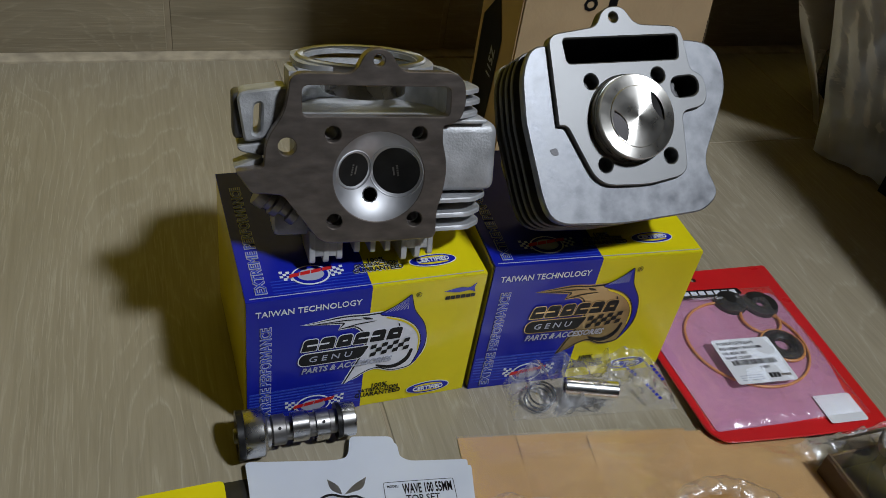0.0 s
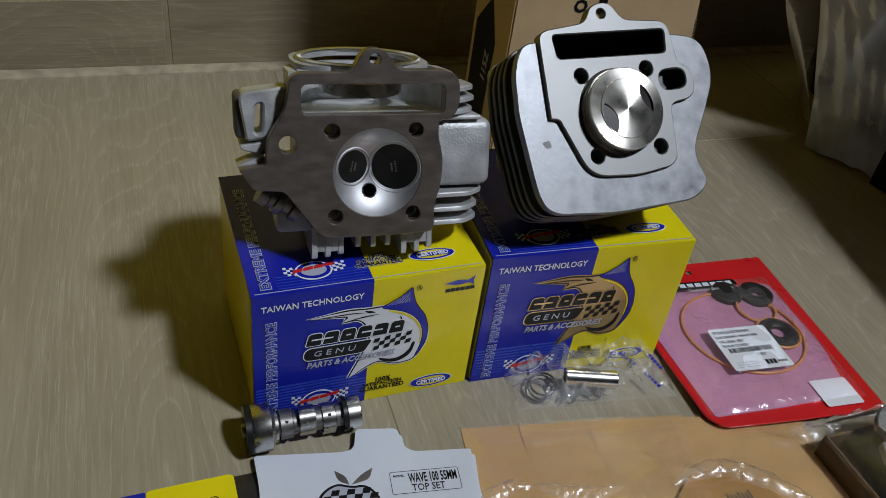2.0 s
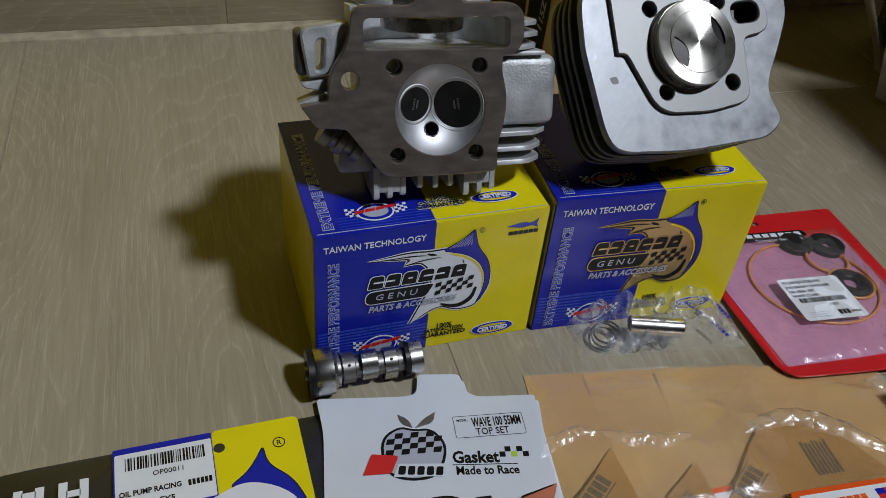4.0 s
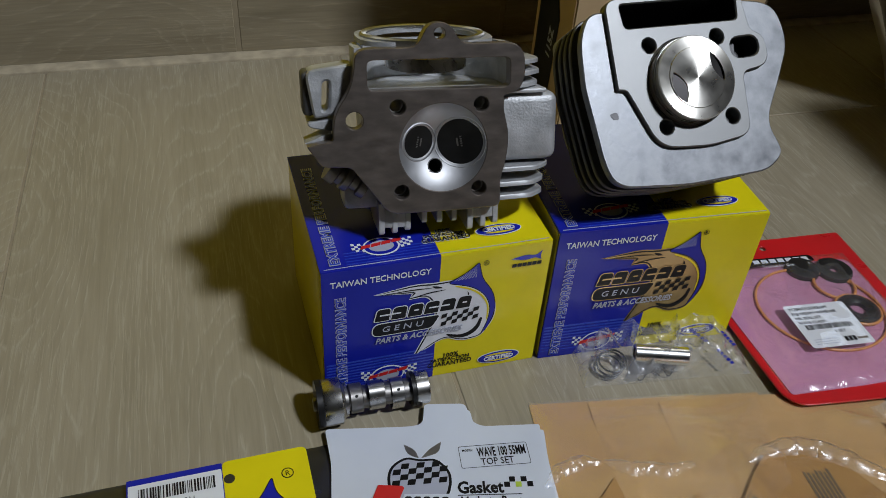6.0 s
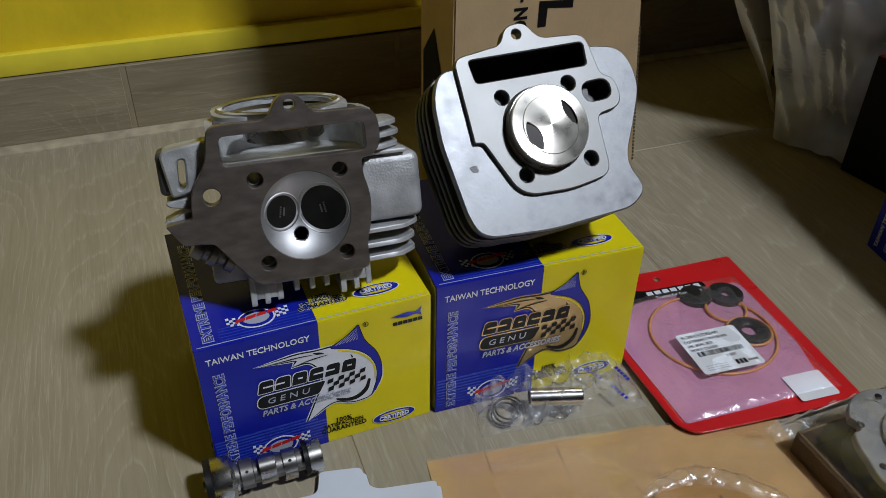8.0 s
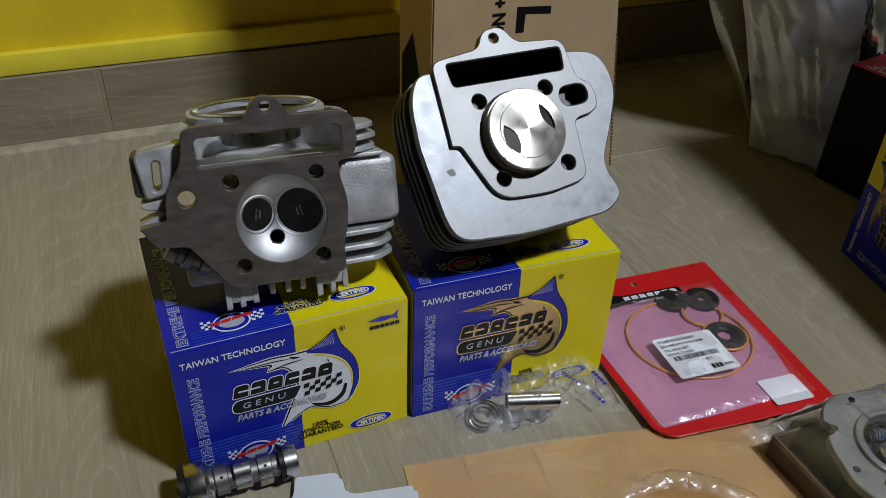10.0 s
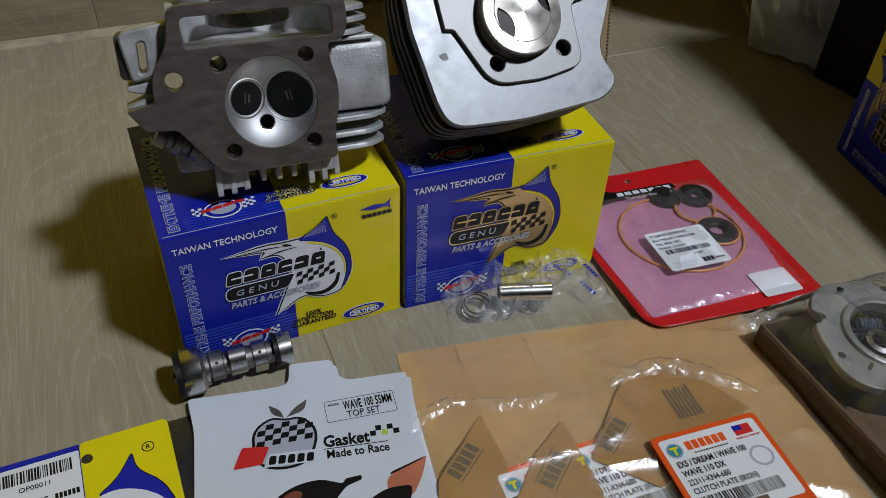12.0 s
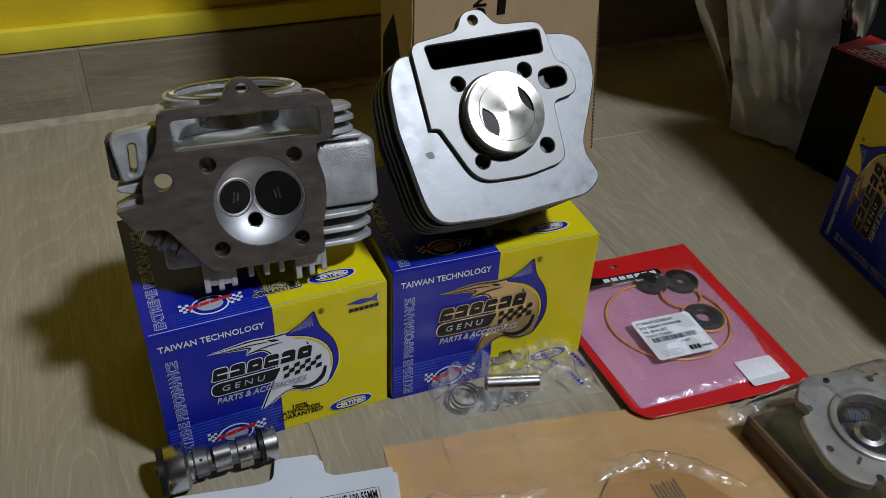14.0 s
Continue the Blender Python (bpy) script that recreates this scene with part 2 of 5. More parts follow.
def rect(x0, y0, x1, y1, r=0.0):
    return rounded([(x0, y0, r), (x1, y0, r), (x1, y1, r), (x0, y1, r)])


def inset(loop, d):
    n, out = len(loop), []
    area = sum(loop[i - 1].x * loop[i].y - loop[i].x * loop[i - 1].y for i in range(n))
    s = 1 if area > 0 else -1
    for i in range(n):
        t = (loop[(i + 1) % n] - loop[i - 1])
        if t.length < 1e-9:
            out.append(loop[i].copy())
            continue
        t.normalize()
        out.append(loop[i] + Vector((-t.y, t.x)) * d * s)
    return out


def plate(outer, holes, z0, z1, chamfer=0.0, bm=None, back=True):
    """A flat plate between z0 and z1 with holes right through it."""
    b = bmesh.new()

    def ring(loop, z):
        return [b.verts.new((p.x, p.y, z)) for p in loop]

    def tie(a, c):
        for i in range(len(a)):
            b.faces.new((a[i - 1], a[i], c[i], c[i - 1]))

    tops, bots = [], []
    for k, loop in enumerate([outer, *holes]):
        if chamfer:
            top = ring(inset(loop, chamfer if k == 0 else -chamfer), z1)
            mid = ring(loop, z1 - chamfer)
            tie(top, mid)
        else:
            top = mid = ring(loop, z1)
        bot = ring(loop, z0)
        tie(mid, bot)
        tops.append(top)
        bots.append(bot)
    for group in (tops, bots) if back else (tops,):
        edges = []
        for r in group:
            for i in range(len(r)):
                edges.append(b.edges.get((r[i - 1], r[i])) or b.edges.new((r[i - 1], r[i])))
        bmesh.ops.triangle_fill(b, use_beauty=True, use_dissolve=False, edges=edges)
    return join(bm, b)


def lathe(profile, n=40, m=None, bm=None):
    """A turned body from (radius, height) rows, about z."""
    b = bmesh.new()
    rings = []
    for r, z in profile:
        if r < 1e-7:
            rings.append([b.verts.new((0, 0, z))])
        else:
            rings.append([b.verts.new((r * math.cos(2 * math.pi * i / n), r * math.sin(2 * math.pi * i / n), z)) for i in range(n)])
    for a, c in zip(rings, rings[1:]):
        for i in range(n):
            q = [a[i - 1] if len(a) > 1 else a[0], a[i] if len(a) > 1 else a[0], c[i] if len(c) > 1 else c[0], c[i - 1] if len(c) > 1 else c[0]]
            q = list(dict.fromkeys(q))
            if len(q) > 2:
                b.faces.new(q)
    if m is not None:
        bmesh.ops.transform(b, matrix=m, verts=b.verts)
    return join(bm, b)


def torus(R, r, n=48, k=10, sx=1.0, sy=1.0, m=None, bm=None):
    b = bmesh.new()
    rows = [[b.verts.new(((R + r * math.cos(2 * math.pi * j / k)) * math.cos(2 * math.pi * i / n) * sx, (R + r * math.cos(2 * math.pi * j / k)) * math.sin(2 * math.pi * i / n) * sy, r * math.sin(2 * math.pi * j / k))) for j in range(k)] for i in range(n)]
    for i in range(n):
        for j in range(k):
            b.faces.new((rows[i - 1][j - 1], rows[i][j - 1], rows[i][j], rows[i - 1][j]))
    if m is not None:
        bmesh.ops.transform(b, matrix=m, verts=b.verts)
    return join(bm, b)


def flat(loop, z=0.0, bm=None, holes=()):
    return plate(loop, list(holes), z - 0.00012, z, 0, bm)


def letters(text, size, bm=None, m=None, squeeze=1.0, bold=0.0, thick=0.00012, align="LEFT"):
    """Raised ink letters of the built-in font, as mesh."""
    cu = bpy.data.curves.new("ink", "FONT")
    cu.body, cu.size, cu.extrude, cu.offset, cu.align_x, cu.resolution_u = text, size, thick, bold, align, 2
    ob = bpy.data.objects.new("ink", cu)
    me = bpy.data.meshes.new_from_object(ob)
    b = bmesh.new()
    b.from_mesh(me)
    bpy.data.objects.remove(ob)
    bpy.data.curves.remove(cu)
    bpy.data.meshes.remove(me)
    mm = (m or Matrix()) @ Matrix.Diagonal((squeeze, 1, 1, 1))
    bmesh.ops.transform(b, matrix=mm, verts=b.verts)
    return join(bm, b)


def fitted(text, width, height, bold=0.0):
    """Letters of a given run length and height of their tallest, from the origin."""
    b = letters(text, 0.01, bold=bold)
    x0, x1 = min(v.co.x for v in b.verts), max(v.co.x for v in b.verts)
    y1 = max(v.co.y for v in b.verts)
    for v in b.verts:
        v.co.x, v.co.y = (v.co.x - x0) * width / (x1 - x0), v.co.y * height / y1
    return b


def frame_of(o, x, y):
    """A pose from an origin and two directions."""
    x, y = Vector(x).normalized(), Vector(y)
    y = (y - x * x.dot(y)).normalized()
    z = x.cross(y)
    return Matrix(((x.x, y.x, z.x, o[0]), (x.y, y.y, z.y, o[1]), (x.z, y.z, z.z, o[2]), (0, 0, 0, 1)))


mm = 0.001


def sketch(rows):
    """Corners in millimetres to metres."""
    return [(x * mm, y * mm, r * mm) for x, y, r in rows]


# ---- the room ----
WALL_TURN = 19.5
ROOM = pose(-0.2546, 0.7750, 0, 0, 0, WALL_TURN)   # x along the back wall, y into it

floor = tagged(part("floor", box(-3.0, -4.4, -0.05, 3.0, 0.0, -0.0007), M_GROUT, m=ROOM, smooth=False), "floor of pale brown wood-look tiles with thin joints", "floor", kind="structure")
wall = part("wall_back", box(-3.0, 0.012, -0.05, 3.0, 0.15, 3.1), M_YELLOW, m=ROOM, smooth=False)
tagged(wall, "yellow painted plaster wall with a rough rolled texture", "wall", kind="structure")
# added walls and ceiling out of view, kept dark to deepen the shadows
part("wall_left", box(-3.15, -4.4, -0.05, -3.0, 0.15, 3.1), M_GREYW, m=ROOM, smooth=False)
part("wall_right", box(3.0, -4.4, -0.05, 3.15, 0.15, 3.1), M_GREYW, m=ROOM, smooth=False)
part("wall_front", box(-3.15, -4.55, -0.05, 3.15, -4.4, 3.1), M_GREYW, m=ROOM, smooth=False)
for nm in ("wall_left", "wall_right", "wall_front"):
    tagged(bpy.data.objects[nm], "plain unseen wall closing the room, near-black to cut bounced light", "wall", kind="structure")
tagged(part("ceiling", box(-3.15, -4.55, 3.1, 3.15, 0.15, 3.2), M_GREYW, m=ROOM, smooth=False), "plain unseen ceiling over the room, near-black to cut bounced light", "ceiling", kind="structure")
band = part("wall_trim", box(-3.0, 0.001, 0.0755, 3.0, 0.012, 0.098, 0.002), M_YBAND, m=ROOM)
tagged(band, "smooth bright yellow painted band above the skirting", "trim", kind="structure")
strip = part("mortar_trim", box(-3.0, -0.021, -0.003, 3.0, 0.004, 0.0025, 0.001), M_MORTAR, m=ROOM)
tagged(strip, "pale mortar strip where skirting meets floor", "trim", kind="structure")
skirt = tagged(part("baseboard", box(-3.0, -0.0022, 0.0, 3.0, 0.0119, 0.0742), M_JOINT, m=ROOM, smooth=False), "skirting of dark brown wood-look tiles", "baseboard", kind="structure")

def floor_planks():
    """Floor tiles, one mesh shared by all, laid in staggered rows."""
    me = bpy.data.meshes.new("floor_tile")
    b = box(0.0009, 0.0009, -0.004, 0.3011, 0.6001, 0.0, 0.0008, 1)
    b.to_mesh(me)
    b.free()
    me.materials.append(M_PLANK)
    starts = {-1: -0.337, 0: -0.60, 1: -0.45, 2: -0.22}
    for row in range(-10, 10):
        x = 0.1105 + 0.302 * (row - 1)
        if x < -3.0 or x + 0.302 > 3.0:
            continue
        first = starts.get(row, -0.1 - 0.5 * ((row * 7) % 5) / 5)
        k = 0
        while True:
            y = first - 0.601 * (k + 1)
            if y < -4.3:
                break
            share("tile", me, floor, pose(x, y, 0))
            k += 1
        if first < -0.02:
            end = bpy.data.meshes.new("floor_tile_end")
            b = box(0.0009, 0.0009, -0.004, 0.3011, -first - 0.004, 0.0, 0.0008, 1)
            b.to_mesh(end)
            b.free()
            end.materials.append(M_PLANK)
            share("tile", end, floor, pose(x, first, 0))


def skirting_tiles():
    me = bpy.data.meshes.new("skirting_tile")
    b = box(0.0028, -0.003, 0.0022, 0.2972, 0.004, 0.0748, 0.0006, 1)
    b.to_mesh(me)
    b.free()
    me.materials.append(M_SKIRT)
    for k in range(-9, 9):
        share("tile", me, skirt, pose(0.004 + 0.3 * k, 0, 0))


floor_planks()
skirting_tiles()

# ---- ceiling lamp out of view ----
lamp = thing("ceiling_lamp", pose(LAMP[0], LAMP[1], 3.1), "square white ceiling lamp on a short rod", "lamp")
part("housing", box(-0.2, -0.2, -0.09, 0.2, 0.2, -0.05, 0.006), M_WHITE, lamp)
part("rod", lathe([(0.01, -0.06), (0.01, 0.0)]), M_STEELM, lamp)


# ---- boxed part cartons ----
BW, BD, BH = 0.1475, 0.122, 0.1006


def fish_logo(front, ink, z, ochre):
    """The leaping fish emblem of the front panel, as plain shapes."""
    e = 0.00015
    body = [(33, 79.3, 0), (60, 77.5, 6), (55, 73, 0), (66, 74, 5), (72, 66, 4), (74, 54, 6), (70, 45, 5), (61, 24.5, 0), (74, 34, 8), (82, 36, 4), (92, 30.5, 8), (104, 32, 3), (112, 44, 8), (112.5, 56, 8), (107, 69, 8), (97, 77, 8), (85, 80.5, 8), (70, 80, 6), (60, 81.3, 6)]
    part("emblem_edge", flat(inset(rounded(sketch(body)), -0.0017), z + 0.5 * e), ochre, front)
    part("emblem_outline", flat(inset(rounded(sketch(body)), -0.001), z + e), M_BLACKP, front)
    part("emblem_body", flat(rounded(sketch(body)), z + 2 * e), ochre, front)
    fin = [(79, 80, 3), (88, 84, 8), (95, 89, 4), (98.5, 92.5, 1), (100, 86, 4), (102, 79, 6), (110, 68, 6), (113.5, 54, 8), (110, 40, 8), (105, 32, 0), (109.5, 44, 8), (110, 56, 8), (105, 67, 8), (96, 74.5, 8), (86, 78, 6)]
    part("fin_outline", flat(inset(rounded(sketch(fin)), -0.0006), z + 2.5 * e), M_BLACKP, front)
    part("emblem_fin", flat(rounded(sketch(fin)), z + 3.2 * e), M_BLUE, front)
    part("emblem_lining", flat(rounded(sketch([(84, 77.5, 4), (95, 73.6, 8), (104, 66.4, 8), (109, 56, 8), (108.5, 45, 8), (107.6, 45, 6), (108, 56, 8), (103, 65.5, 8), (94.6, 72.4, 8), (84, 76.4, 4)])), z + 3.4 * e), M_YPRINT, front)
    for k in range(7):
        part("fin_ray", flat(rounded(sketch([(83 + 2.3 * k, 81.2 + k * 0.1, 0), (83.7 + 2.3 * k, 81.2 + k * 0.1, 0), (97.6, 90.6 - 0.8 * k, 0)])), z + 4.4 * e), M_GREYP, front)
    for rows in ([(34, 79, 0), (60, 79.6, 5), (70, 78.2, 3), (60, 78.8, 5)], [(56, 73.2, 0), (68, 75.6, 5), (80, 75.6, 4), (68, 74.6, 4)], [(92, 72, 2), (94.5, 69, 3), (92, 65, 1), (93.2, 69, 3)], [(68, 80, 2), (73, 79, 1), (76, 77.2, 1), (71, 77.6, 1)]):
        part("emblem_line", flat(rounded(sketch(rows)), z + 4 * e), M_BLACKP, front)
    part("emblem_arc", flat(rounded(sketch([(80, 38.5, 3), (92, 34.5, 8), (101, 40, 8), (103, 48, 3), (105, 47, 1), (103, 37, 8), (93, 31.6, 8), (82, 35.8, 3)])), z + 4 * e), M_BLACKP, front)
    # the name is drawn as six plain dark blocks over a dark bar
    for k in range(6):
        x, y = 32 + 10.7 * k, 58.4 + k * 0.05
        loop = rounded(sketch([(x, y, 0.6), (x + 9.3, y, 0.6), (x + 10.6, y + 9.2, 2.4), (x + 2.0, y + 9.2, 2.4)]))
        part("name_edge", flat(inset(loop, -0.0006), z + 4.6 * e), ochre, front)
        part("name_block", flat(loop, z + 5.2 * e), M_BLACKP, front)
        a0, a1 = ((3.4, 10.4), (-0.2, 6.4), (4.2, 7.2))[k % 3]
        part("name_slit", flat(rounded(sketch([(x + a0, y + 4.0, 0), (x + a1, y + 4.0, 0), (x + a1 + 0.2, y + 5.1, 0), (x + a0 + 0.2, y + 5.1, 0)])), z + 5.8 * e), ochre, front)
    bar = rounded(sketch([(30.5, 46.4, 5), (70, 46.2, 3), (75, 55.8, 2), (31.5, 55.9, 5)]))
    part("bar_edge", flat(inset(bar, -0.0007), z + 4.6 * e), ochre, front)
    part("name_bar", flat(bar, z + 5.2 * e), M_BLACKP, front)
    part("lettering", letters("G E N U", 0.0062, m=Matrix.Translation((0.0365, 0.0492, z + 6 * e)) @ Matrix(((1, 0.2, 0, 0), (0, 1, 0, 0), (0, 0, 1, 0), (0, 0, 0, 1))), squeeze=1.25), M_GREYP, front)
    part("lettering", letters("PARTS & ACCESSORIES", 0.0062, m=Matrix.Translation((0.0325, 0.0402, z + 7 * e)) @ Matrix(((1, 0.25, 0, 0), (0.0, 1, 0, 0), (0, 0, 1, 0), (0, 0, 0, 1))), squeeze=0.92, bold=0.00012), M_GREYP, front)
    # chequered flag corner
    for i in range(7):
        for j in range(3):
            if (i + j) % 2 == 0:
                x, y = 76 + 3.6 * i, 46 + 3.2 * j + i * 0.3
                part("chequer", flat(rounded(sketch([(x, y, 0), (x + 3.6, y + 0.6, 0), (x + 4.2, y + 3.8, 0), (x + 0.6, y + 3.2, 0)])), z + 6 * e), M_BLACKP, front)


def badge(owner, cx, cy, z, s=1.0):
    """Round racing badge between two small chequered flags."""
    e = 0.00015
    bm = None
    for side in (-1, 1):
        for i in range(6):
            for j in range(4):
                x, y = side * (8 + 2 * i), -3.6 + 1.9 * j + i * 0.35
                if (i + j) % 2 == 0:
                    bm = flat([Vector((cx + (x + a) * mm * s, cy + (y + b) * mm * s)) for a, b in ((0, 0), (2, 0), (2, 1.9), (0, 1.9))], z + e, bm)
    part("flag_pattern", bm, M_WHITEP, owner)
    part("badge_rim", flat(circle(cx, cy, 11.5 * mm * s, 32, 8.2 * mm * s), z + 2 * e), M_WHITEP, owner)
    part("badge_field", flat(circle(cx, cy, 10.4 * mm * s, 32, 7.2 * mm * s), z + 3 * e), M_BLUE, owner)
    part("badge_ring", flat(circle(cx, cy, 8 * mm * s, 32, 5 * mm * s), z + 4 * e), M_GREYP, owner)
    for k in range(4):
        x = -13 + 6.6 * k
        part("badge_bar", flat([Vector((cx + (x + a) * mm * s, cy + (b + k * 0.9) * mm * s)) for a, b in ((0, -1), (6, -0.2), (7, 2.6), (1, 1.8))], z + 5 * e), M_REDP, owner)


def oval(owner, cx, cy, z):
    e = 0.00015
    part("oval_rim", flat(circle(cx, cy, 15.5 * mm, 36, 5.4 * mm), z + e), M_WHITEP, owner)
    part("oval_field", flat(circle(cx, cy, 14.8 * mm, 36, 4.8 * mm), z + 2 * e), M_BLUE, owner)
    part("oval_ring", flat(circle(cx, cy, 12.6 * mm, 36, 3.6 * mm), z + 3 * e), M_YPRINT, owner)
    part("oval_stripe", flat(rect(cx - 13 * mm, cy - 2.1 * mm, cx + 13 * mm, cy + 2.1 * mm), z + 4 * e), M_BLUE, owner)
    part("lettering", letters("CERTIFIED", 0.0047, m=Matrix.Translation((cx, cy - 1.6 * mm, z + 5 * e)), bold=0.00012, align="CENTER"), M_WHITEP, owner)


def guarantee(owner, cx, cy, z, edged):
    looks = (("lettering_edge", 1, 0.00022, M_WHITEP), ("lettering", 3, 0.00006, M_BLACKP))
    for nm, dz, bold, mt in looks if edged else looks[1:]:
        bm = letters("100%", 0.0052, None, Matrix.Translation((cx, cy + 4.4 * mm, z + dz * 0.00015)), bold=bold, align="CENTER")
        bm = letters("SATISFACTION", 0.0041, bm, Matrix.Translation((cx, cy + 1.2 * mm, z + dz * 0.00015)), bold=bold, align="CENTER")
        bm = letters("GUARANTEED", 0.0053, bm, Matrix.Translation((cx, cy - 3.2 * mm, z + dz * 0.00015)), bold=bold, align="CENTER", squeeze=0.92)
        part(nm, bm, mt, owner)


def outline_bars(owner, cx, y0, y1, z):
    """Upright run of silver outlined capitals."""
    for nm, dz, bold, mt in (("lettering_edge", 1, 0.0005, M_GREYP), ("lettering", 3, 0.0, M_BLUE2)):
        bm = letters("EXTREME PERFORMANCE", 0.0088, bold=bold, squeeze=(y1 - y0) / 108.0)
        part(nm, bm, mt, owner, m=Matrix.Translation(((cx + 2.9) * mm, y0 * mm, z + dz * 0.00015)) @ pose(0, 0, 0, 0, 0, 90))


def parts_carton(name, m, label, tint, small_fish):
    """A printed carton: local origin at the front left bottom corner, front towards -y."""
    t = thing(name, m, label, "box", "printed parts boxes")
    mid = 0.0735
    body = part("body", box(0, 0, 0, BW, BD, BH, 0.0009, 2), [M_YPRINT, M_BLUE], t)
    for f in body.data.polygons:
        f.material_index = 1 if (f.center.x > BW - 0.001 and f.normal.x > 0.7) or (f.center.x < 0.02 and f.normal.x > -0.6) else 0
    front = part("front_panel", plate(rect(0.0002, 0.0003, BW - 0.0002, BH - 0.0001), [], 0, 0.0004), M_YPRINT, t, m=pose(0, 0, 0, 90))
    part("blue_field", plate(rect(-0.0002, 0.0003, mid, BH + 0.0004), [], -0.0008, 0.00065), M_BLUE, front)
    bm = None
    for k in range(9):
        y = (6 + 2.5 * k) * mm
        bm = flat(rect(0.001, y, mid - (6 if k > 6 else 0.3) * mm, y + (0.5 + 0.1 * k) * mm), 0.0008, bm)
    part("pale_stripes", bm, M_BLUE2, front)
    z = 0.00095
    part("lettering", letters("TAIWAN TECHNOLOGY", 0.0060, m=Matrix.Translation((0.0050, BH - 0.0112, z)), bold=0.00005, squeeze=0.94), M_WHITEP, front)
    fish_logo(front, M_BLACKP, z, tint)
    badge(front, 0.0415, 0.0105, z)
    guarantee(front, 0.0850, 0.0120, 0.00035, False)
    oval(front, 0.1205, 0.0085, z)
    outline_bars(front, 11.0, 3, 87, z)
    part("mark_ring", flat(circle(0.1035, 0.0912, 0.0019, 20), z, holes=[circle(0.1035, 0.0912, 0.0016, 20)]), M_BLACKP, front)
    part("lettering", letters("R", 0.0026, m=Matrix.Translation((0.1027, 0.0903, z))), M_BLACKP, front)
    if small_fish:
        part("small_emblem", flat(rounded(sketch([(120, 91, 0), (130, 93, 3), (137, 91.6, 2), (141, 95, 0), (140, 91, 1), (141, 87.8, 0), (137, 90, 2), (130, 88.8, 3)])), z), M_BLUE, front)
        bm = None
        for k in range(6):
            bm = flat(rect((121.5 + 3.4 * k) * mm, 0.0842, (124.4 + 3.4 * k) * mm, 0.0868), z, bm)
        part("small_name_blocks", bm, M_BLACKP, front)
    top = part("top_panel", plate(rect(0.0002, 0.0, BW - 0.0002, BD - 0.0002), [], 0, 0.0004), M_YPRINT, t, m=pose(0, 0, BH))
    part("blue_field", plate(rect(-0.0003, -0.0003, mid, BD - 0.0002), [], -0.0010, 0.00066), M_BLUE, top)
    part("top_seam", flat(rect(0.002, 0.0016, BW - 0.002, 0.0022), 0.0008), M_GREYP, top)
    bm = None
    for k in range(5):
        bm = flat(rect(0.016, (3.5 + 2.5 * k) * mm, mid - 0.0004, (4.1 + 2.5 * k) * mm), 0.0008, bm)
    part("pale_stripes", bm, M_BLUE2, top)
    badge(top, 0.04, 0.0155, z)
    guarantee(top, 0.081, 0.0155, z, True)
    oval(top, 0.1165, 0.016, z)
    outline_bars(top, 9.5, 4, 112, z)
    part("side_seam", box(-0.0006, 0.002, 0.0015, 0.0002, 0.012, BH - 0.0015), M_YPRINT, t)
    return t


M_FISHW = mat("pale_emblem_print", (0.72, 0.73, 0.78), 0.3, var=0.03)
M_FISHO = mat("ochre_foil_print", (0.42, 0.3, 0.14), 0.2, 0.6, var=0.05)
box_1 = parts_carton("parts_box", pose(-0.0642, 0.3070, 0, 0, 0, 21.6) @ Matrix.Diagonal((0.1458 / BW, 0.1252 / BD, 0.1056 / BH, 1)), "blue and yellow printed cardboard parts box under the cylinder head", M_FISHW, True)
box_2 = parts_carton("parts_box", pose(0.0752, 0.3606, 0, 0, 0, 17.8) @ Matrix.Diagonal((0.1458 / BW, 0.1252 / BD, 0.1111 / BH, 1)), "blue and yellow printed box with bronze emblem under the cylinder", M_FISHO, False)

# ---- cylinder head ----
HEAD = frame_of((-0.0024, 0.3548, 0.1680), (0.9613, 0.2755, -0.0069), (-0.0902, 0.3382, 0.9367)) @ Matrix.Scale(0.982, 4)
head = thing("cylinder_head", HEAD, "cast aluminium engine cylinder head leaning on a printed box", "engine part")
face_line = [(-47.5, 58, 9), (-13, 58, 6), (-6.5, 71.5, 7), (6, 71.5, 7), (12, 59.5, 6), (49, 59.5, 11), (51, 41, 8), (47, 31.5, 7), (38, 30, 2), (38, 21, 3), (41.5, 7, 10), (40, -9, 10), (36.5, -20, 5), (36.5, -37, 4), (12, -38, 3), (-31, -38, 7), (-52, -9, 3), (-69, -7.5, 2), (-77, 4.5, 1), (-62, 7, 2), (-61, 22, 8), (-51, 36, 10), (-48.8, 47, 3)]
bolts = [(-24.6, 24.9, 4.6), (24.4, 25.0, 4.4), (23.3, -25, 4.5), (-23.3, -25.1, 4.4), (-49.5, 18.2, 5.0), (0, 65.3, 3.2)]
CH = (1.8, 0.3, 26.2)
holes = [circle(x * mm, y * mm, r * mm, 24) for x, y, r in bolts]
window_hole = rect(-0.0415, 0.0345, 0.0415, 0.0515, 0.004)
part("gasket_face", plate(rounded(sketch(face_line)), holes + [window_hole, circle(CH[0] * mm, CH[1] * mm, CH[2] * mm, 56)], -0.009, 0, 0.0005), M_FACE, head, "milled grey-brown gasket face")
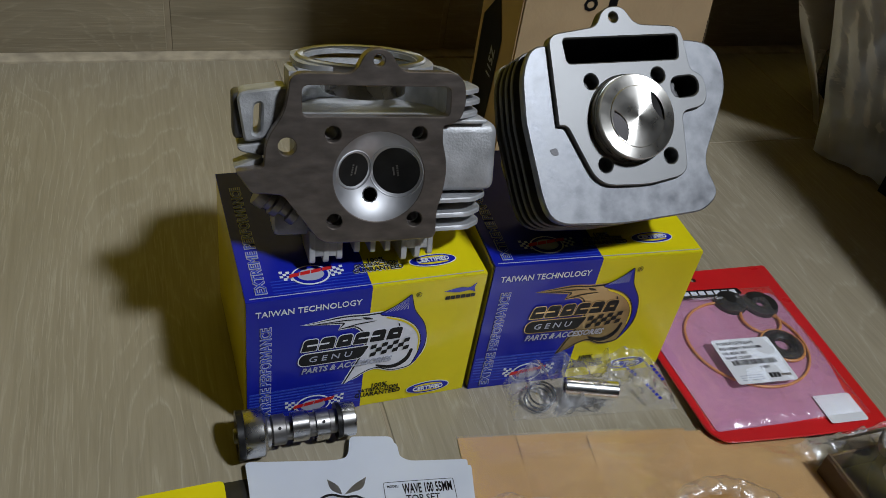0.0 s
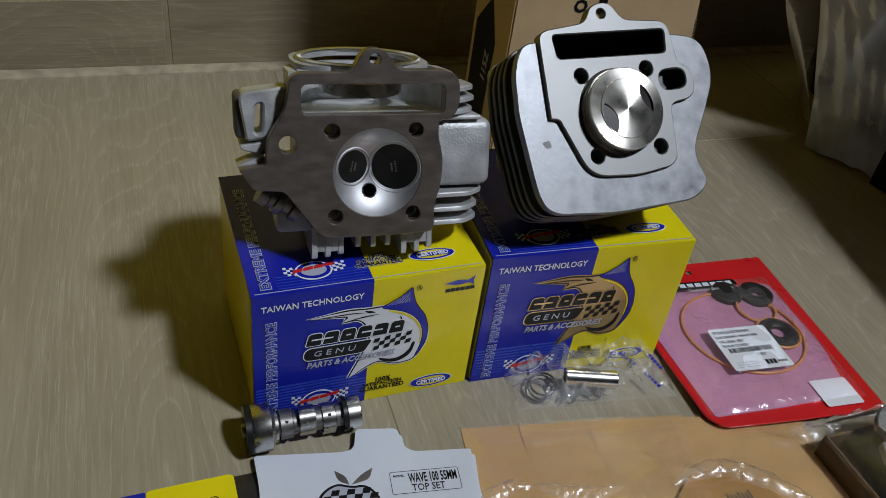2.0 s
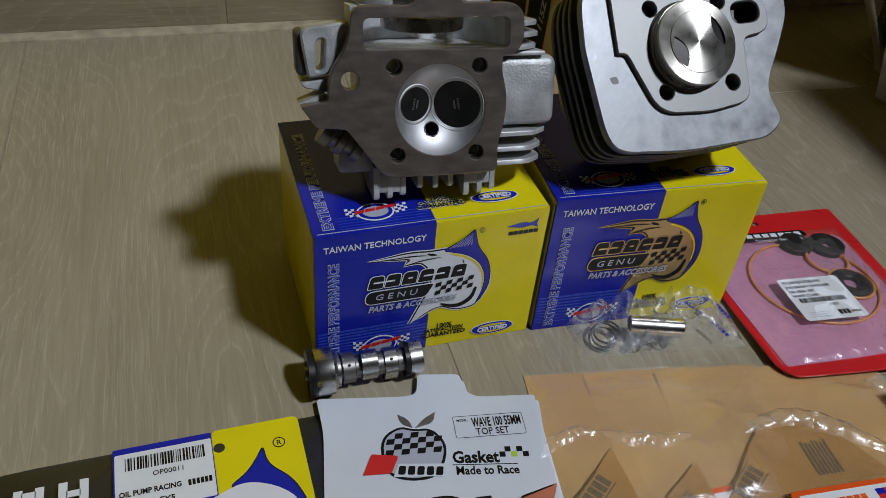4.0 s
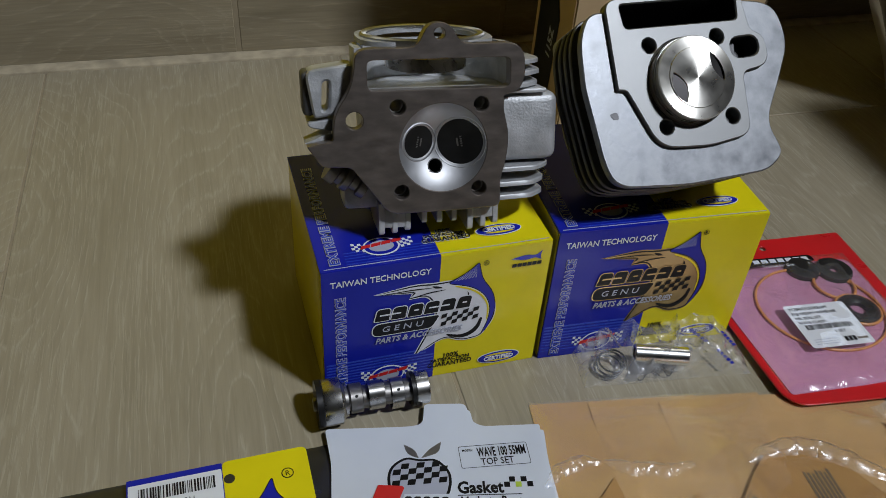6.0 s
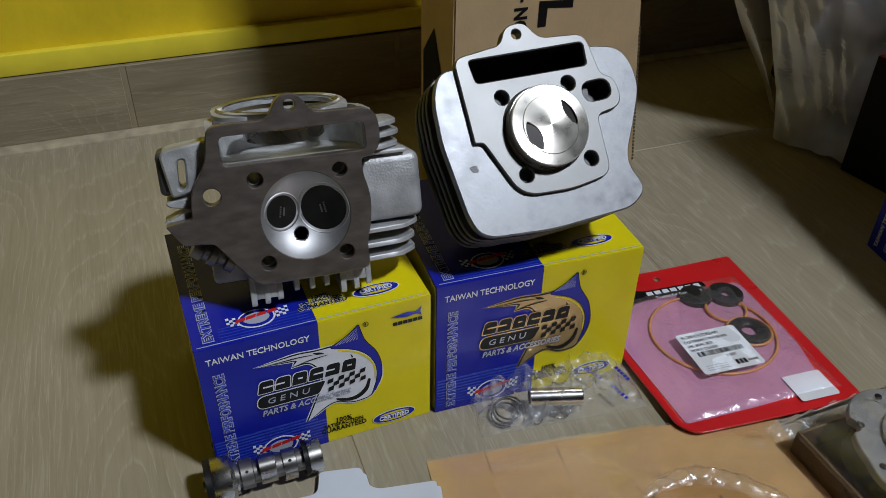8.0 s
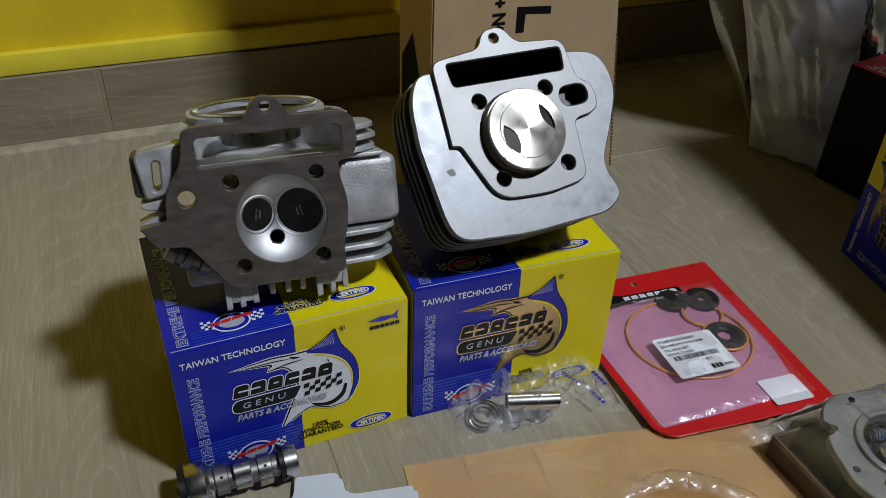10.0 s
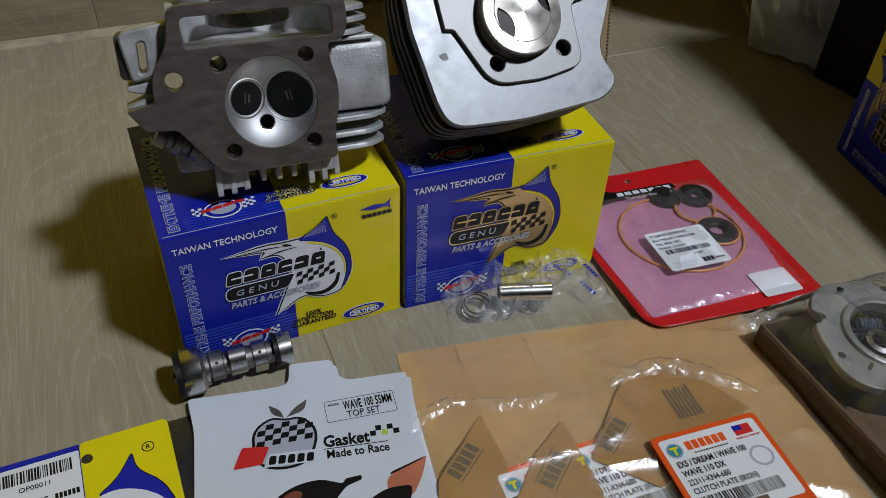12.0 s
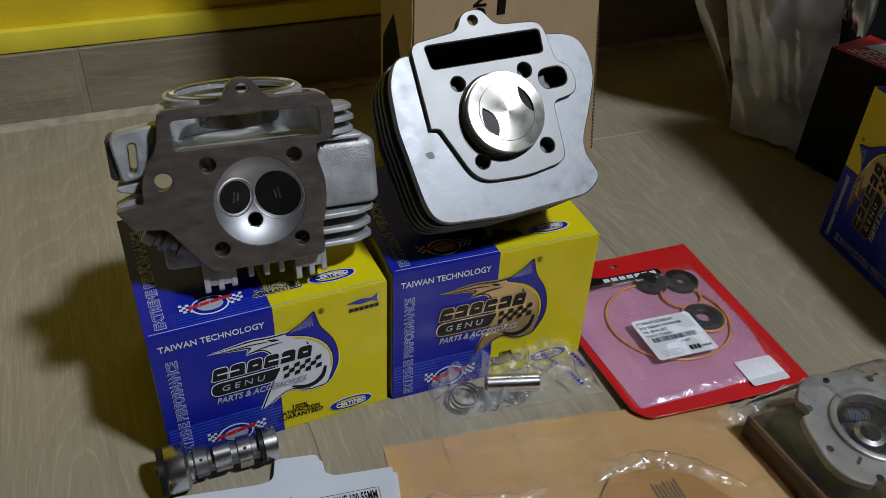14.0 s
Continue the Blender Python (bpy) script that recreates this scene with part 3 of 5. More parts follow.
# the casting behind the face; the bolt holes go on into it as sleeves
core = [(-44, 32, 4), (36, 30, 4), (36, -36, 4), (-30, -36, 6), (-43, -18, 4), (-43, 10, 3)]
core_holes = [circle(x * mm, y * mm, r * mm, 24) for x, y, r in bolts[:4]] + [circle(CH[0] * mm, CH[1] * mm, 0.0260, 40)]
part("casting", plate(rounded(sketch(core)), core_holes, -0.052, -0.009), M_CAST, head)
for x, y, r in bolts[:4]:
    part("bolt_sleeve", lathe([(r * mm * 0.98, -0.05), (r * mm * 0.98, -0.009), (r * mm * 0.8, -0.0085), (r * mm * 0.8, -0.05)], 24), M_CAST, head, m=Matrix.Translation((x * mm, y * mm, 0)))
# combustion chamber
R_BOWL = (26.2 ** 2 + 11.5 ** 2) / 23 * mm
b = bmesh.new()
n_ring, n_turn = 26, 72
rings = []
for i in range(n_ring + 1):
    r = CH[2] * mm * i / n_ring
    z = -(math.sqrt(R_BOWL ** 2 - r ** 2) - (R_BOWL - 0.0115))
    rings.append([b.verts.new((r * math.cos(2 * math.pi * k / n_turn), r * math.sin(2 * math.pi * k / n_turn), z)) for k in range(n_turn)] if i else [b.verts.new((0, 0, z))])
for i in range(n_ring):
    for k in range(n_turn):
        q = list(dict.fromkeys([rings[i][k - 1] if i else rings[0][0], rings[i][k] if i else rings[0][0], rings[i + 1][k], rings[i + 1][k - 1]]))
        f = b.faces.new(q)
        c = f.calc_center_median()
        if (c.x + 0.0033) ** 2 + (c.y + 0.0125) ** 2 < 0.0043 ** 2:
            b.faces.remove(f)
chamber = part("combustion_chamber", b, M_BOWL, head, "bright turned combustion chamber", m=Matrix.Translation((CH[0] * mm, CH[1] * mm, -0.0004)))
SC = Vector((0, 0, R_BOWL - 0.0115))


def on_bowl(x, y, r):
    """The pose of a disc of radius r laid into the bowl at x, y."""
    d = Vector((x, y, -(math.sqrt(R_BOWL ** 2 - x * x - y * y) - (R_BOWL - 0.0115)))) - SC
    d.normalize()
    return Matrix.Translation(SC + d * math.sqrt(R_BOWL ** 2 - r * r)) @ (-d).to_track_quat("Z", "Y").to_matrix().to_4x4()


for x, y, r, nm in ((-13.9, 2.7, 10.6, "small_valve"), (12.4, 2.0, 14.6, "large_valve")):
    at = on_bowl(x * mm, y * mm, r * mm)
    seat = part("valve_seat", lathe([(r * mm * 1.13, -0.0014), (r * mm * 1.12, 0.0004), (r * mm * 1.06, 0.0007), (r * mm * 1.0, -0.0003), (r * mm * 0.99, -0.002)], 48), M_BOWL, chamber, m=at)
    v = part(nm, lathe([(0, -0.0006), (r * mm * 0.55, -0.0007), (r * mm * 0.93, -0.0002), (r * mm * 0.985, -0.0008), (r * mm * 0.985, -0.003)], 48), M_STEELD, chamber, "dark smooth valve head", m=at)
    bmw = None
    for k in range(5):
        bmw = flat(rect((-3.4 + 1.4 * k) * mm, 0.0001, (-2.5 + 1.4 * k) * mm, 0.0012), -0.0004, bmw)
    bmw = flat(rect(-0.0025, -0.0022, 0.0025, -0.0012), -0.0004, bmw)
    part("stamped_bars", bmw, M_STEELM, v)
thread = None
for k in range(7):
    thread = torus(0.0043, 0.0004, 24, 6, m=Matrix.Translation((0, 0, -0.0012 * k)), bm=thread)
thread = lathe([(0.0046, 0.0), (0.0046, -0.012), (0, -0.012)], 24, bm=thread)
part("plug_thread", thread, M_STEELD, chamber, m=on_bowl(-0.0033, -0.0125, 0.004))

# cam tower over the window, open at the front and on top
LAID = Matrix.Rotation(radians(-90), 4, "X")
part("tower_wall", plate(rounded(sketch([(-47.5, 9, 0), (-47.5, 42, 8), (-26, 76, 12), (26, 76, 12), (47.5, 42, 8), (47.5, 9, 0), (43, 9, 0), (43, 41, 6), (24, 71.5, 10), (-24, 71.5, 10), (-43, 41, 6), (-43, 9, 0)])), [], 0.030, 0.0575), M_CAST, head, m=LAID)
part("tower_floor", plate(rounded(sketch([(-42.8, 9, 0), (-42.8, 41, 6), (-23.8, 71.3, 10), (23.8, 71.3, 10), (42.8, 41, 6), (42.8, 9, 0)])), [], 0.0305, 0.0335), M_CAST, head, m=LAID)
TOPM = Matrix.Translation((-0.0025, 0.0622, -0.041)) @ Matrix.Scale(0.94, 4) @ Matrix.Rotation(radians(-90 + 3), 4, "X")
part("tower_lid", plate(rect(-0.043, -0.034, 0.043, 0.034, 0.026), [circle(0, 0, 0.0345, 48)], -0.0035, -0.0005), M_CAST, head, m=TOPM)
part("cover_ring", lathe([(0.0358, -0.004), (0.0358, 0.0008), (0.037, 0.0016), (0.0392, 0.0016), (0.0402, 0.0006), (0.0402, -0.004), (0.0358, -0.004)], 64), turned("turned_ring", (0.55, 0.55, 0.53), 0.38), head, "machined round cover seat", m=TOPM)
part("bearing_ring", lathe([(0.0205, -0.004), (0.0205, 0.004), (0.0245, 0.004), (0.0245, -0.004), (0.0205, -0.004)], 48), M_STEEL, head, m=Matrix.Translation((-0.002, 0.0485, -0.034)) @ Matrix.Rotation(radians(-90 + 6), 4, "X"))

# cooling fins
def fin_blade(x, y0, y1, z0, z1, t, tip=0.003):
    return plate(rounded([(z0, y1, 0), (z0, y0, tip), (z1, y0 + 0.003, tip), (z1, y1, 0)]), [], -t / 2, t / 2, t * 0.2)


UP = Matrix(((0, 0, 1, 0), (0, 1, 0, 0), (-1, 0, 0, 0), (0, 0, 0, 1)))
for x, y0, t in ((-34.5, -54, 3.4), (-26.5, -53.5, 3.2), (-18.6, -52, 3.4), (-8.2, -48, 3.2), (1.2, -48.5, 3.2), (10.2, -48, 3.2), (20.2, -54, 3.4), (28.4, -53, 3.2), (36.2, -51, 3.2)):
    part("bottom_fin", fin_blade(x, y0 * mm, -0.034, -0.003, 0.05, t * mm), M_CAST, head, m=Matrix.Translation((x * mm, 0, -0.012)) @ UP)
part("fin_web", box(-0.0362, -0.0495, -0.05, -0.0172, -0.034, -0.0095, 0.0008), M_CAST, head)
part("fin_web", box(0.0188, -0.0465, -0.05, 0.0378, -0.034, -0.0095, 0.0008), M_CAST, head)
RIGHT = Matrix(((1, 0, 0, 0), (0, 0, 1, 0), (0, -1, 0, 0), (0, 0, 0, 1)))
for y, x1, z1 in ((47.0, 66, 52), (40.5, 67, 52), (33.6, 66, 52), (-17.0, 74, 50), (-26.2, 71.5, 50), (-34.4, 71, 50)):
    part("side_fin", plate(rounded([(0.048 if y > 30 else 0.034, 0.008, 0), (x1 * mm - 0.012, 0.010, 0.004), (x1 * mm, 0.022, 0.006), (x1 * mm, z1 * mm, 0.008), (0.048 if y > 30 else 0.034, z1 * mm, 0)]), [], -0.0014, 0.0014, 0.0007), M_CAST, head, m=Matrix.Translation((0, y * mm, 0)) @ RIGHT)
part("side_housing", box(0.036, -0.0135, -0.064, 0.0765, 0.0285, -0.014, 0.006, 4), M_CAST, head, "smooth cast side housing")
part("side_lip", box(0.036, 0.0285, -0.055, 0.068, 0.0312, -0.012, 0.001), M_CAST, head)
# bracket with a slot on the other side
part("slot_bracket", plate(rounded(sketch([(-75.5, 45.5, 6), (-47.5, 49, 3), (-48.5, 32, 8), (-58.5, 20, 6), (-71.5, 18, 3)])), [rounded(sketch([(-66, 39, 3), (-61.5, 40, 3), (-62.5, 23, 3), (-67, 22, 3)]))], -0.034, -0.012, 0.0012), M_CAST, head)
# bracket's outer side coloured darker, as the face turned from the light
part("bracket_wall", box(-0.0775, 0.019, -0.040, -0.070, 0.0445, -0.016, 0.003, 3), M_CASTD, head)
part("bracket_fin", plate(rounded(sketch([(-76, 16, 3), (-58, 18, 2), (-58, 10, 0), (-74, 13, 3)])), [], -0.045, -0.012, 0.0006), M_CAST, head)
part("wedge_lug", plate(rounded(sketch([(-78, 4.5, 1), (-61.5, 11, 3), (-61.5, 6, 0)])), [], -0.03, -0.0095, 0.0004), M_CAST, head)
AXIS = Vector((0.83, -0.55, 0)).to_track_quat("Z", "Y").to_matrix().to_4x4()
part("port_stub", lathe([(0, -0.012), (0.009, -0.012), (0.0095, -0.006), (0.0078, -0.005), (0.0078, -0.002), (0.0095, -0.001), (0.0095, 0.003), (0.0078, 0.004), (0.0078, 0.008), (0.0095, 0.009), (0.0095, 0.014), (0, 0.014)], 32), M_STEELM, head, "dark ribbed steel port stub", m=Matrix.Translation((-0.0535, -0.0185, -0.024)) @ AXIS)
part("port_flange", box(-0.056, -0.039, -0.045, -0.034, -0.024, -0.018, 0.003), M_CAST, head)

# ---- cylinder and piston ----
CYL = frame_of((0.1291, 0.3862, 0.1773), (0.9182, 0.3943, 0.0380), (-0.2939, 0.6141, 0.7325)) @ Matrix.Scale(0.982, 4)
cyl = thing("engine_cylinder", CYL, "finned aluminium engine cylinder tilted back on a printed box", "engine part")
deck_line = [(-24.5, 81, 7), (9, 84, 5), (15, 95, 6), (29, 96, 6), (36, 83.7, 6), (68.5, 80.5, 8), (71, 52.5, 4), (80.5, 48, 9), (80, 29, 10), (60, 27, 5), (57, -12, 9), (28, -15, 8), (-7, -11.5, 12), (-21.3, 26, 2), (-27, 27, 1)]
cyl_bolts = [(-0.7, 51, 4.6), (46.4, 51, 4.8), (0, 0.7, 4.6), (46.2, 0.8, 4.8), (21.7, 88.7, 3.0)]
PC = (20.8, 25.8)
win2 = rounded(sketch([(-15.3, 78, 3), (65, 75.2, 3), (63.2, 59.9, 3), (-14.4, 63, 3)]))
slot2 = rounded(sketch([(54.5, 49, 7), (74.5, 49, 7), (74.5, 36, 7), (54.5, 36, 7)]))
through_holes = [circle(x * mm, y * mm, r * mm, 24) for x, y, r in cyl_bolts[:4]] + [win2, slot2, circle(PC[0] * mm, PC[1] * mm, 0.0272, 56)]
part("deck", plate(rounded(sketch(deck_line)), through_holes + [circle(cyl_bolts[4][0] * mm, cyl_bolts[4][1] * mm, 0.003, 24)], -0.0075, 0, 0.0007), M_DECK, cyl, "bright milled deck")
fin_line = [(-33, 77, 7), (-42, 62, 10), (-45, 33, 5), (-42, -20, 14), (-34, -29.5, 9), (10, -35, 10), (68, -35, 8), (80.5, -26, 8), (78, -17, 4), (75, -9, 5), (76, 0, 6), (87, 18, 10), (100, 42, 10), (98, 62, 12), (90, 70.5, 10), (74, 73.5, 4), (66.5, 73.8, 1), (64.6, 58.6, 1), (-16, 61.8, 1), (-17, 76.4, 1)]
fin_holes = [h for h in through_holes if h is not win2]
fin_line = [(x - 1.3, y - 1.0, r) for x, y, r in fin_line]
part("top_fin", plate(rounded(sketch(fin_line)), fin_holes, -0.0085, -0.0034, 0.0009), M_FINTOP, cyl, "dull cast top fin")
low_line = [(x + (-1.5 if x < 0 else -3), y, r) for x, y, r in fin_line[:-4]] + fin_line[-4:]
core2 = rounded(sketch([(-22, 80, 6), (68, 78, 6), (66, 60, 8), (60, 30, 10), (58, -10, 12), (30, -16, 14), (-8, -12, 14), (-20, 24, 8)]))
bore = [through_holes[4], through_holes[6]]
# lower fins and barrel carry the shade between them in their colour
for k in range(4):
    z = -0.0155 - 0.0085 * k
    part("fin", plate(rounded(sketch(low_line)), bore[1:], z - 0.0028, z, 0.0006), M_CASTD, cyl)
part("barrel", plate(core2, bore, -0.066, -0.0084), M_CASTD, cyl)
part("foot_flange", plate(rounded(sketch([(-30, 80, 8), (66, 78, 8), (70, 20, 10), (66, -33, 8), (-20, -33, 10), (-36, 10, 8)])), bore, -0.0705, -0.062, 0.001), M_CAST, cyl)
part("liner", lathe([(0.0272, -0.0702), (0.0272, -0.0004), (0.0264, -0.0008), (0.0264, -0.0702)], 56), M_STEELM, cyl, m=Matrix.Translation((PC[0] * mm, PC[1] * mm, 0)))
# tunnel and slot get black linings that paint in their inner shade
part("chain_tunnel", plate(inset(win2, -0.0008), [inset(win2, 0.0002)], -0.066, -0.0012), M_BLACK, cyl, "chain tunnel lined black for the shade inside")
part("tunnel_floor", plate(inset(win2, -0.0008), [], -0.068, -0.066), M_BLACK, cyl)
part("slot_lining", plate(inset(slot2, -0.0006), [inset(slot2, 0.0002)], -0.02, -0.0012), M_BLACK, cyl)
part("slot_floor", plate(inset(slot2, -0.0006), [], -0.0195, -0.0185), M_BLACK, cyl)
bm = flat(rounded(sketch([(-34, 14, 1), (-29, 15, 2), (-28, 10, 2), (-32, 10.5, 1)])), -0.0031)
part("casting_chip", bm, M_CASTD, cyl)

piston = thing("piston", CYL @ Matrix.Translation((PC[0] * mm, PC[1] * mm, 0)), "bright turned aluminium piston standing proud of the cylinder bore", "piston")
PR, PT = 0.0258, 0.0098
part("skirt", lathe([(PR, -0.03), (PR, PT - 0.0085), (PR - 0.0016, PT - 0.0085), (PR - 0.0016, PT - 0.0072), (PR, PT - 0.0072), (PR, PT - 0.0060), (PR - 0.0016, PT - 0.0060), (PR - 0.0016, PT - 0.0047), (PR, PT - 0.0047), (PR, PT - 0.0028), (PR, PT - 0.0006), (PR - 0.0006, PT)], 72), mat("turned_piston_side", (0.62, 0.61, 0.58), 0.45, 0.55, var=0.06, scale=90), piston)


def lens(cx, cy, half, wide, turn):
    """A pointed pocket outline."""
    out = []
    for s in (1, -1):
        for k in range(12):
            t = -1 + 2 * k / 12
            x, y = half * t * s, wide * (1 - t * t) * s
            out.append(Vector((cx + x * math.cos(turn) - y * math.sin(turn), cy + x * math.sin(turn) + y * math.cos(turn))))
    return out


pockets = [lens(-0.0128, -0.0045, 0.0098, 0.0044, radians(104)), lens(0.0150, 0.0060, 0.0102, 0.0036, radians(104))]
part("crown_rim", plate(circle(0, 0, PR - 0.0006, 72), [circle(0, 0, 0.0186, 64)] , PT - 0.002, PT, 0), M_CROWN, piston)
part("crown", plate(circle(0, 0, 0.0186, 64), pockets, PT - 0.002, PT + 0.0005, 0.0003), M_CROWN, piston, "turned crown with two valve pockets")
# pocket floors coloured near-black for the dark surroundings they mirror
for k, (x, y, s) in enumerate(((-0.0128, -0.0045, -1), (0.0150, 0.0060, 1))):
    part("valve_pocket", plate(lens(0, 0, 0.0102, 0.0046, radians(104)), [], -0.0003, 0), mat("dark_mirrored_metal", (0.035, 0.033, 0.033), 0.45, 0.8), piston, m=Matrix.Translation((x, y, PT - 0.0006)) @ Matrix.Rotation(radians(9 * s), 4, "Y"))
for z in (PT - 0.0066, PT - 0.0041):
    part("ring", lathe([(PR + 0.0004, z - 0.0005), (PR + 0.0004, z + 0.0005), (PR - 0.002, z + 0.0005), (PR - 0.002, z - 0.0005), (PR + 0.0004, z - 0.0005)], 72), M_STEEL, piston)

# ---- more materials ----
M_FILM = film("clear_film", (0.8, 0.82, 0.85), 0.06, 0.2, 0.4, 60, 2.0)
M_FILM2 = film("crumpled_film", (0.85, 0.87, 0.9), 0.22, 0.16, 0.9, 80, 2.4)
M_FILMT = film("packet_film", (0.82, 0.68, 0.54), 0.05, 0.27, 0.25, 34, 1.9)
M_FILMR = film("folded_film", (0.86, 0.8, 0.7), 0.09, 0.28, 0.45, 40, 2.0)
M_FILMB = film("tray_film", (0.8, 0.82, 0.85), 0.05, 0.16, 0.5, 35, 1.8)
M_HAZY = film("hazy_film", (0.62, 0.7, 0.84), 0.2, 0.3, 0.3, 14, 0.8)
M_MILKY = film("milky_film", (0.8, 0.87, 0.96), 0.85, 0.35, 0.35, 26, 0.6)
M_TAN = mat("tan_wax_paper", (0.48, 0.31, 0.14), 0.38, var=0.14, scale=14, bump=0.25, bscale=30, coat=0.5)
M_TAND = mat("brown_wrap_paper", (0.36, 0.2, 0.065), 0.45, var=0.1, scale=25, bump=0.15, bscale=60, coat=0.3)
M_INK = mat("brown_ink", (0.12, 0.085, 0.05), 0.6)
M_CARD = mat("white_card", (0.62, 0.66, 0.73), 0.35, var=0.05, scale=18, bump=0.2, bscale=25, coat=0.3)
M_RED = mat("red_bag", (0.62, 0.012, 0.016), 0.3, var=0.1, scale=18, bump=0.25, bscale=30, coat=0.5)
M_PINK = mat("pink_window", (0.52, 0.25, 0.37), 0.3, var=0.1, scale=25, bump=0.35, bscale=40, coat=0.5)
M_RUBBER = mat("black_rubber", (0.018, 0.017, 0.016), 0.4, var=0.3, scale=60)
M_ORING = mat("tan_rubber", (0.62, 0.27, 0.07), 0.45, var=0.1)
M_PBLACK = mat("black_plastic", (0.022, 0.022, 0.022), 0.32, var=0.4, scale=30, bump=0.5, bscale=45, coat=0.3)
M_ALLOY = mat("pale_alloy", (0.42, 0.42, 0.41), 0.42, 0.75, var=0.15, scale=70, bump=0.2, bscale=300)
M_BSPRING = mat("blued_spring_steel", (0.2, 0.27, 0.42), 0.35, 0.8)
M_TRAY = mat("tray_board", (0.115, 0.068, 0.03), 0.75, var=0.12, scale=40, bump=0.2, bscale=250)


def puff(w, h, rise, amp, nx=36, ny=36, seed=0.0, power=0.6, freq=38.0, base=0.0006, flat_top=0.0, across=0.8, fine=0.35):
    """A soft packet skin: flat at its rim, swollen and creased inside."""
    b = bmesh.new()
    rows = []
    for j in range(ny + 1):
        row = []
        for i in range(nx + 1):
            s, t = i / nx, j / ny
            x, y = s * w, t * h
            edge = max(0.0, min(s, 1 - s, t, 1 - t) * 2)
            dome = rise * min(1.0, math.sin(math.pi * s) * math.sin(math.pi * t) * 1.3) ** power
            c = 1 - abs(noise.noise(Vector((x * freq + seed, y * freq * across, seed)))) * 2
            d = noise.noise(Vector((x * freq * 2.7, y * freq * 2.7, seed + 5)))
            if flat_top:
                dome *= min(1.0, (1 - t) / flat_top) ** 1.5
                edge *= min(1.0, 0.25 + (1 - t) / flat_top)
            z = base + dome + amp * min(1, edge * 4) * (max(0, c) ** 3 + fine * d)
            row.append(b.verts.new((x, y, max(z, base * 0.5))))
        rows.append(row)
    for j in range(ny):
        for i in range(nx):
            b.faces.new((rows[j][i], rows[j][i + 1], rows[j + 1][i + 1], rows[j + 1][i]))
    return b


def barcode(owner, x0, y0, x1, y1, z, seed=1):
    """Black bars of uneven width, each a piece of its own."""
    rnd = random.Random(seed)
    x = x0
    while x < x1:
        w = rnd.choice((0.0004, 0.0007, 0.0011))
        part("barcode_bar", flat(rect(x, y0, min(x + w, x1), y1), z), M_BLACKP, owner)
        x += w + rnd.choice((0.0004, 0.0006, 0.001))


def bars(owner, x0, y, w, h, count, gap, z, material, name="writing_bar", m=None):
    for k in range(count):
        ob = part(name, flat(rect(x0 + k * (w + gap), y, x0 + k * (w + gap) + w, y + h), z), material, owner)
        if m is not None:
            ob.matrix_local = m


# ---- tall carton by the wall ----
carton = thing("shipping_carton", pose(0.276, 0.696, 0, 0, 0, WALL_TURN), "tall plain brown corrugated carton with black print", "box")
b = bmesh.new()
low = [b.verts.new(v) for v in ((-0.197, 0, 0), (0.004, 0, 0), (0.004, 0.085, 0), (-0.197, 0.085, 0))]
top_ = [b.verts.new(v) for v in ((-0.197, 0, 0.6), (-0.064, 0, 0.6), (-0.064, 0.085, 0.6), (-0.197, 0.085, 0.6))]
b.faces.new(low)
b.faces.new(top_)
for i in range(4):
    b.faces.new((low[i - 1], low[i], top_[i], top_[i - 1]))
bmesh.ops.bevel(b, geom=b.edges[:], offset=0.0015, segments=2, affect="EDGES")
shell = part("shell", b, M_CARTON, carton)
frontp = Matrix.Translation((0, -0.0003, 0)) @ pose(0, 0, 0, 90)
part("lettering", fitted("+ NO", 0.036, 0.0122, 0.0004), M_BLACKP, carton, m=frontp @ Matrix.Translation((-0.1415, 0.1985, 0)) @ pose(0, 0, 0, 0, 0, -90))
part("print_corner", flat(rounded(sketch([(-119, 166, 0), (-111, 166, 0), (-110.5, 182.5, 0), (-86, 180.5, 0), (-86, 187.5, 0), (-119, 189.5, 0)])), 0), M_BLACKP, carton, m=frontp)
for k in range(36):
    part("flute_gap", box(-0.0012, -0.0004, 0.004 * k, 0.0004, 0.0008, 0.004 * k + 0.0022), M_INK, carton, m=Matrix.Translation((0.0026 - 0.068 * 0.004 * k / 0.6, 0, 0.012)))
sidep = frame_of((-0.1974, 0.085, 0), (0, -1, 0), (0, 0, 1))
part("print_arrow", flat(rounded(sketch([(9, 36, 0), (52, 36, 0), (57, 122, 0), (38, 158, 0), (9, 126, 0)])), 0.0002), M_BLACKP, carton, m=sidep)
part("lettering", letters("115Z", 0.014, m=Matrix.Translation((0.046, 0.078, 0.0004)) @ pose(0, 0, 0, 0, 0, 86), bold=0.0003), M_GREYP, carton, m=sidep)

# ---- boxes and wrapped goods at the side ----
parts_carton("parts_box", frame_of((0.4885, 0.4664, 0), (0, 0, 1), (0.98, 0.194, 0)), "blue and yellow printed box standing on its end in shade", M_FISHO, False)
rb = thing("red_white_box", frame_of((0.497, 0.700, 0), (0.507, -0.862, 0), (0.862, 0.507, 0)), "red and white printed box in the shade beside wrapped goods", "box")
# box sides coloured near-black to match the deep shade around them
part("body", box(0, 0, 0, 0.12, 0.062, 0.125, 0.001), mat("shade_black_board", (0.005, 0.005, 0.007), 0.6, spec=0.2), rb)
part("top_panel", box(0.0006, 0.0006, 0.125, 0.1194, 0.0614, 0.1256), M_REDP, rb)
part("white_patch", flat(rounded(sketch([(16, 30, 0), (116, 26, 0), (116, 60, 0), (22, 60, 0)])), 0.1259), M_WHITEP, rb)
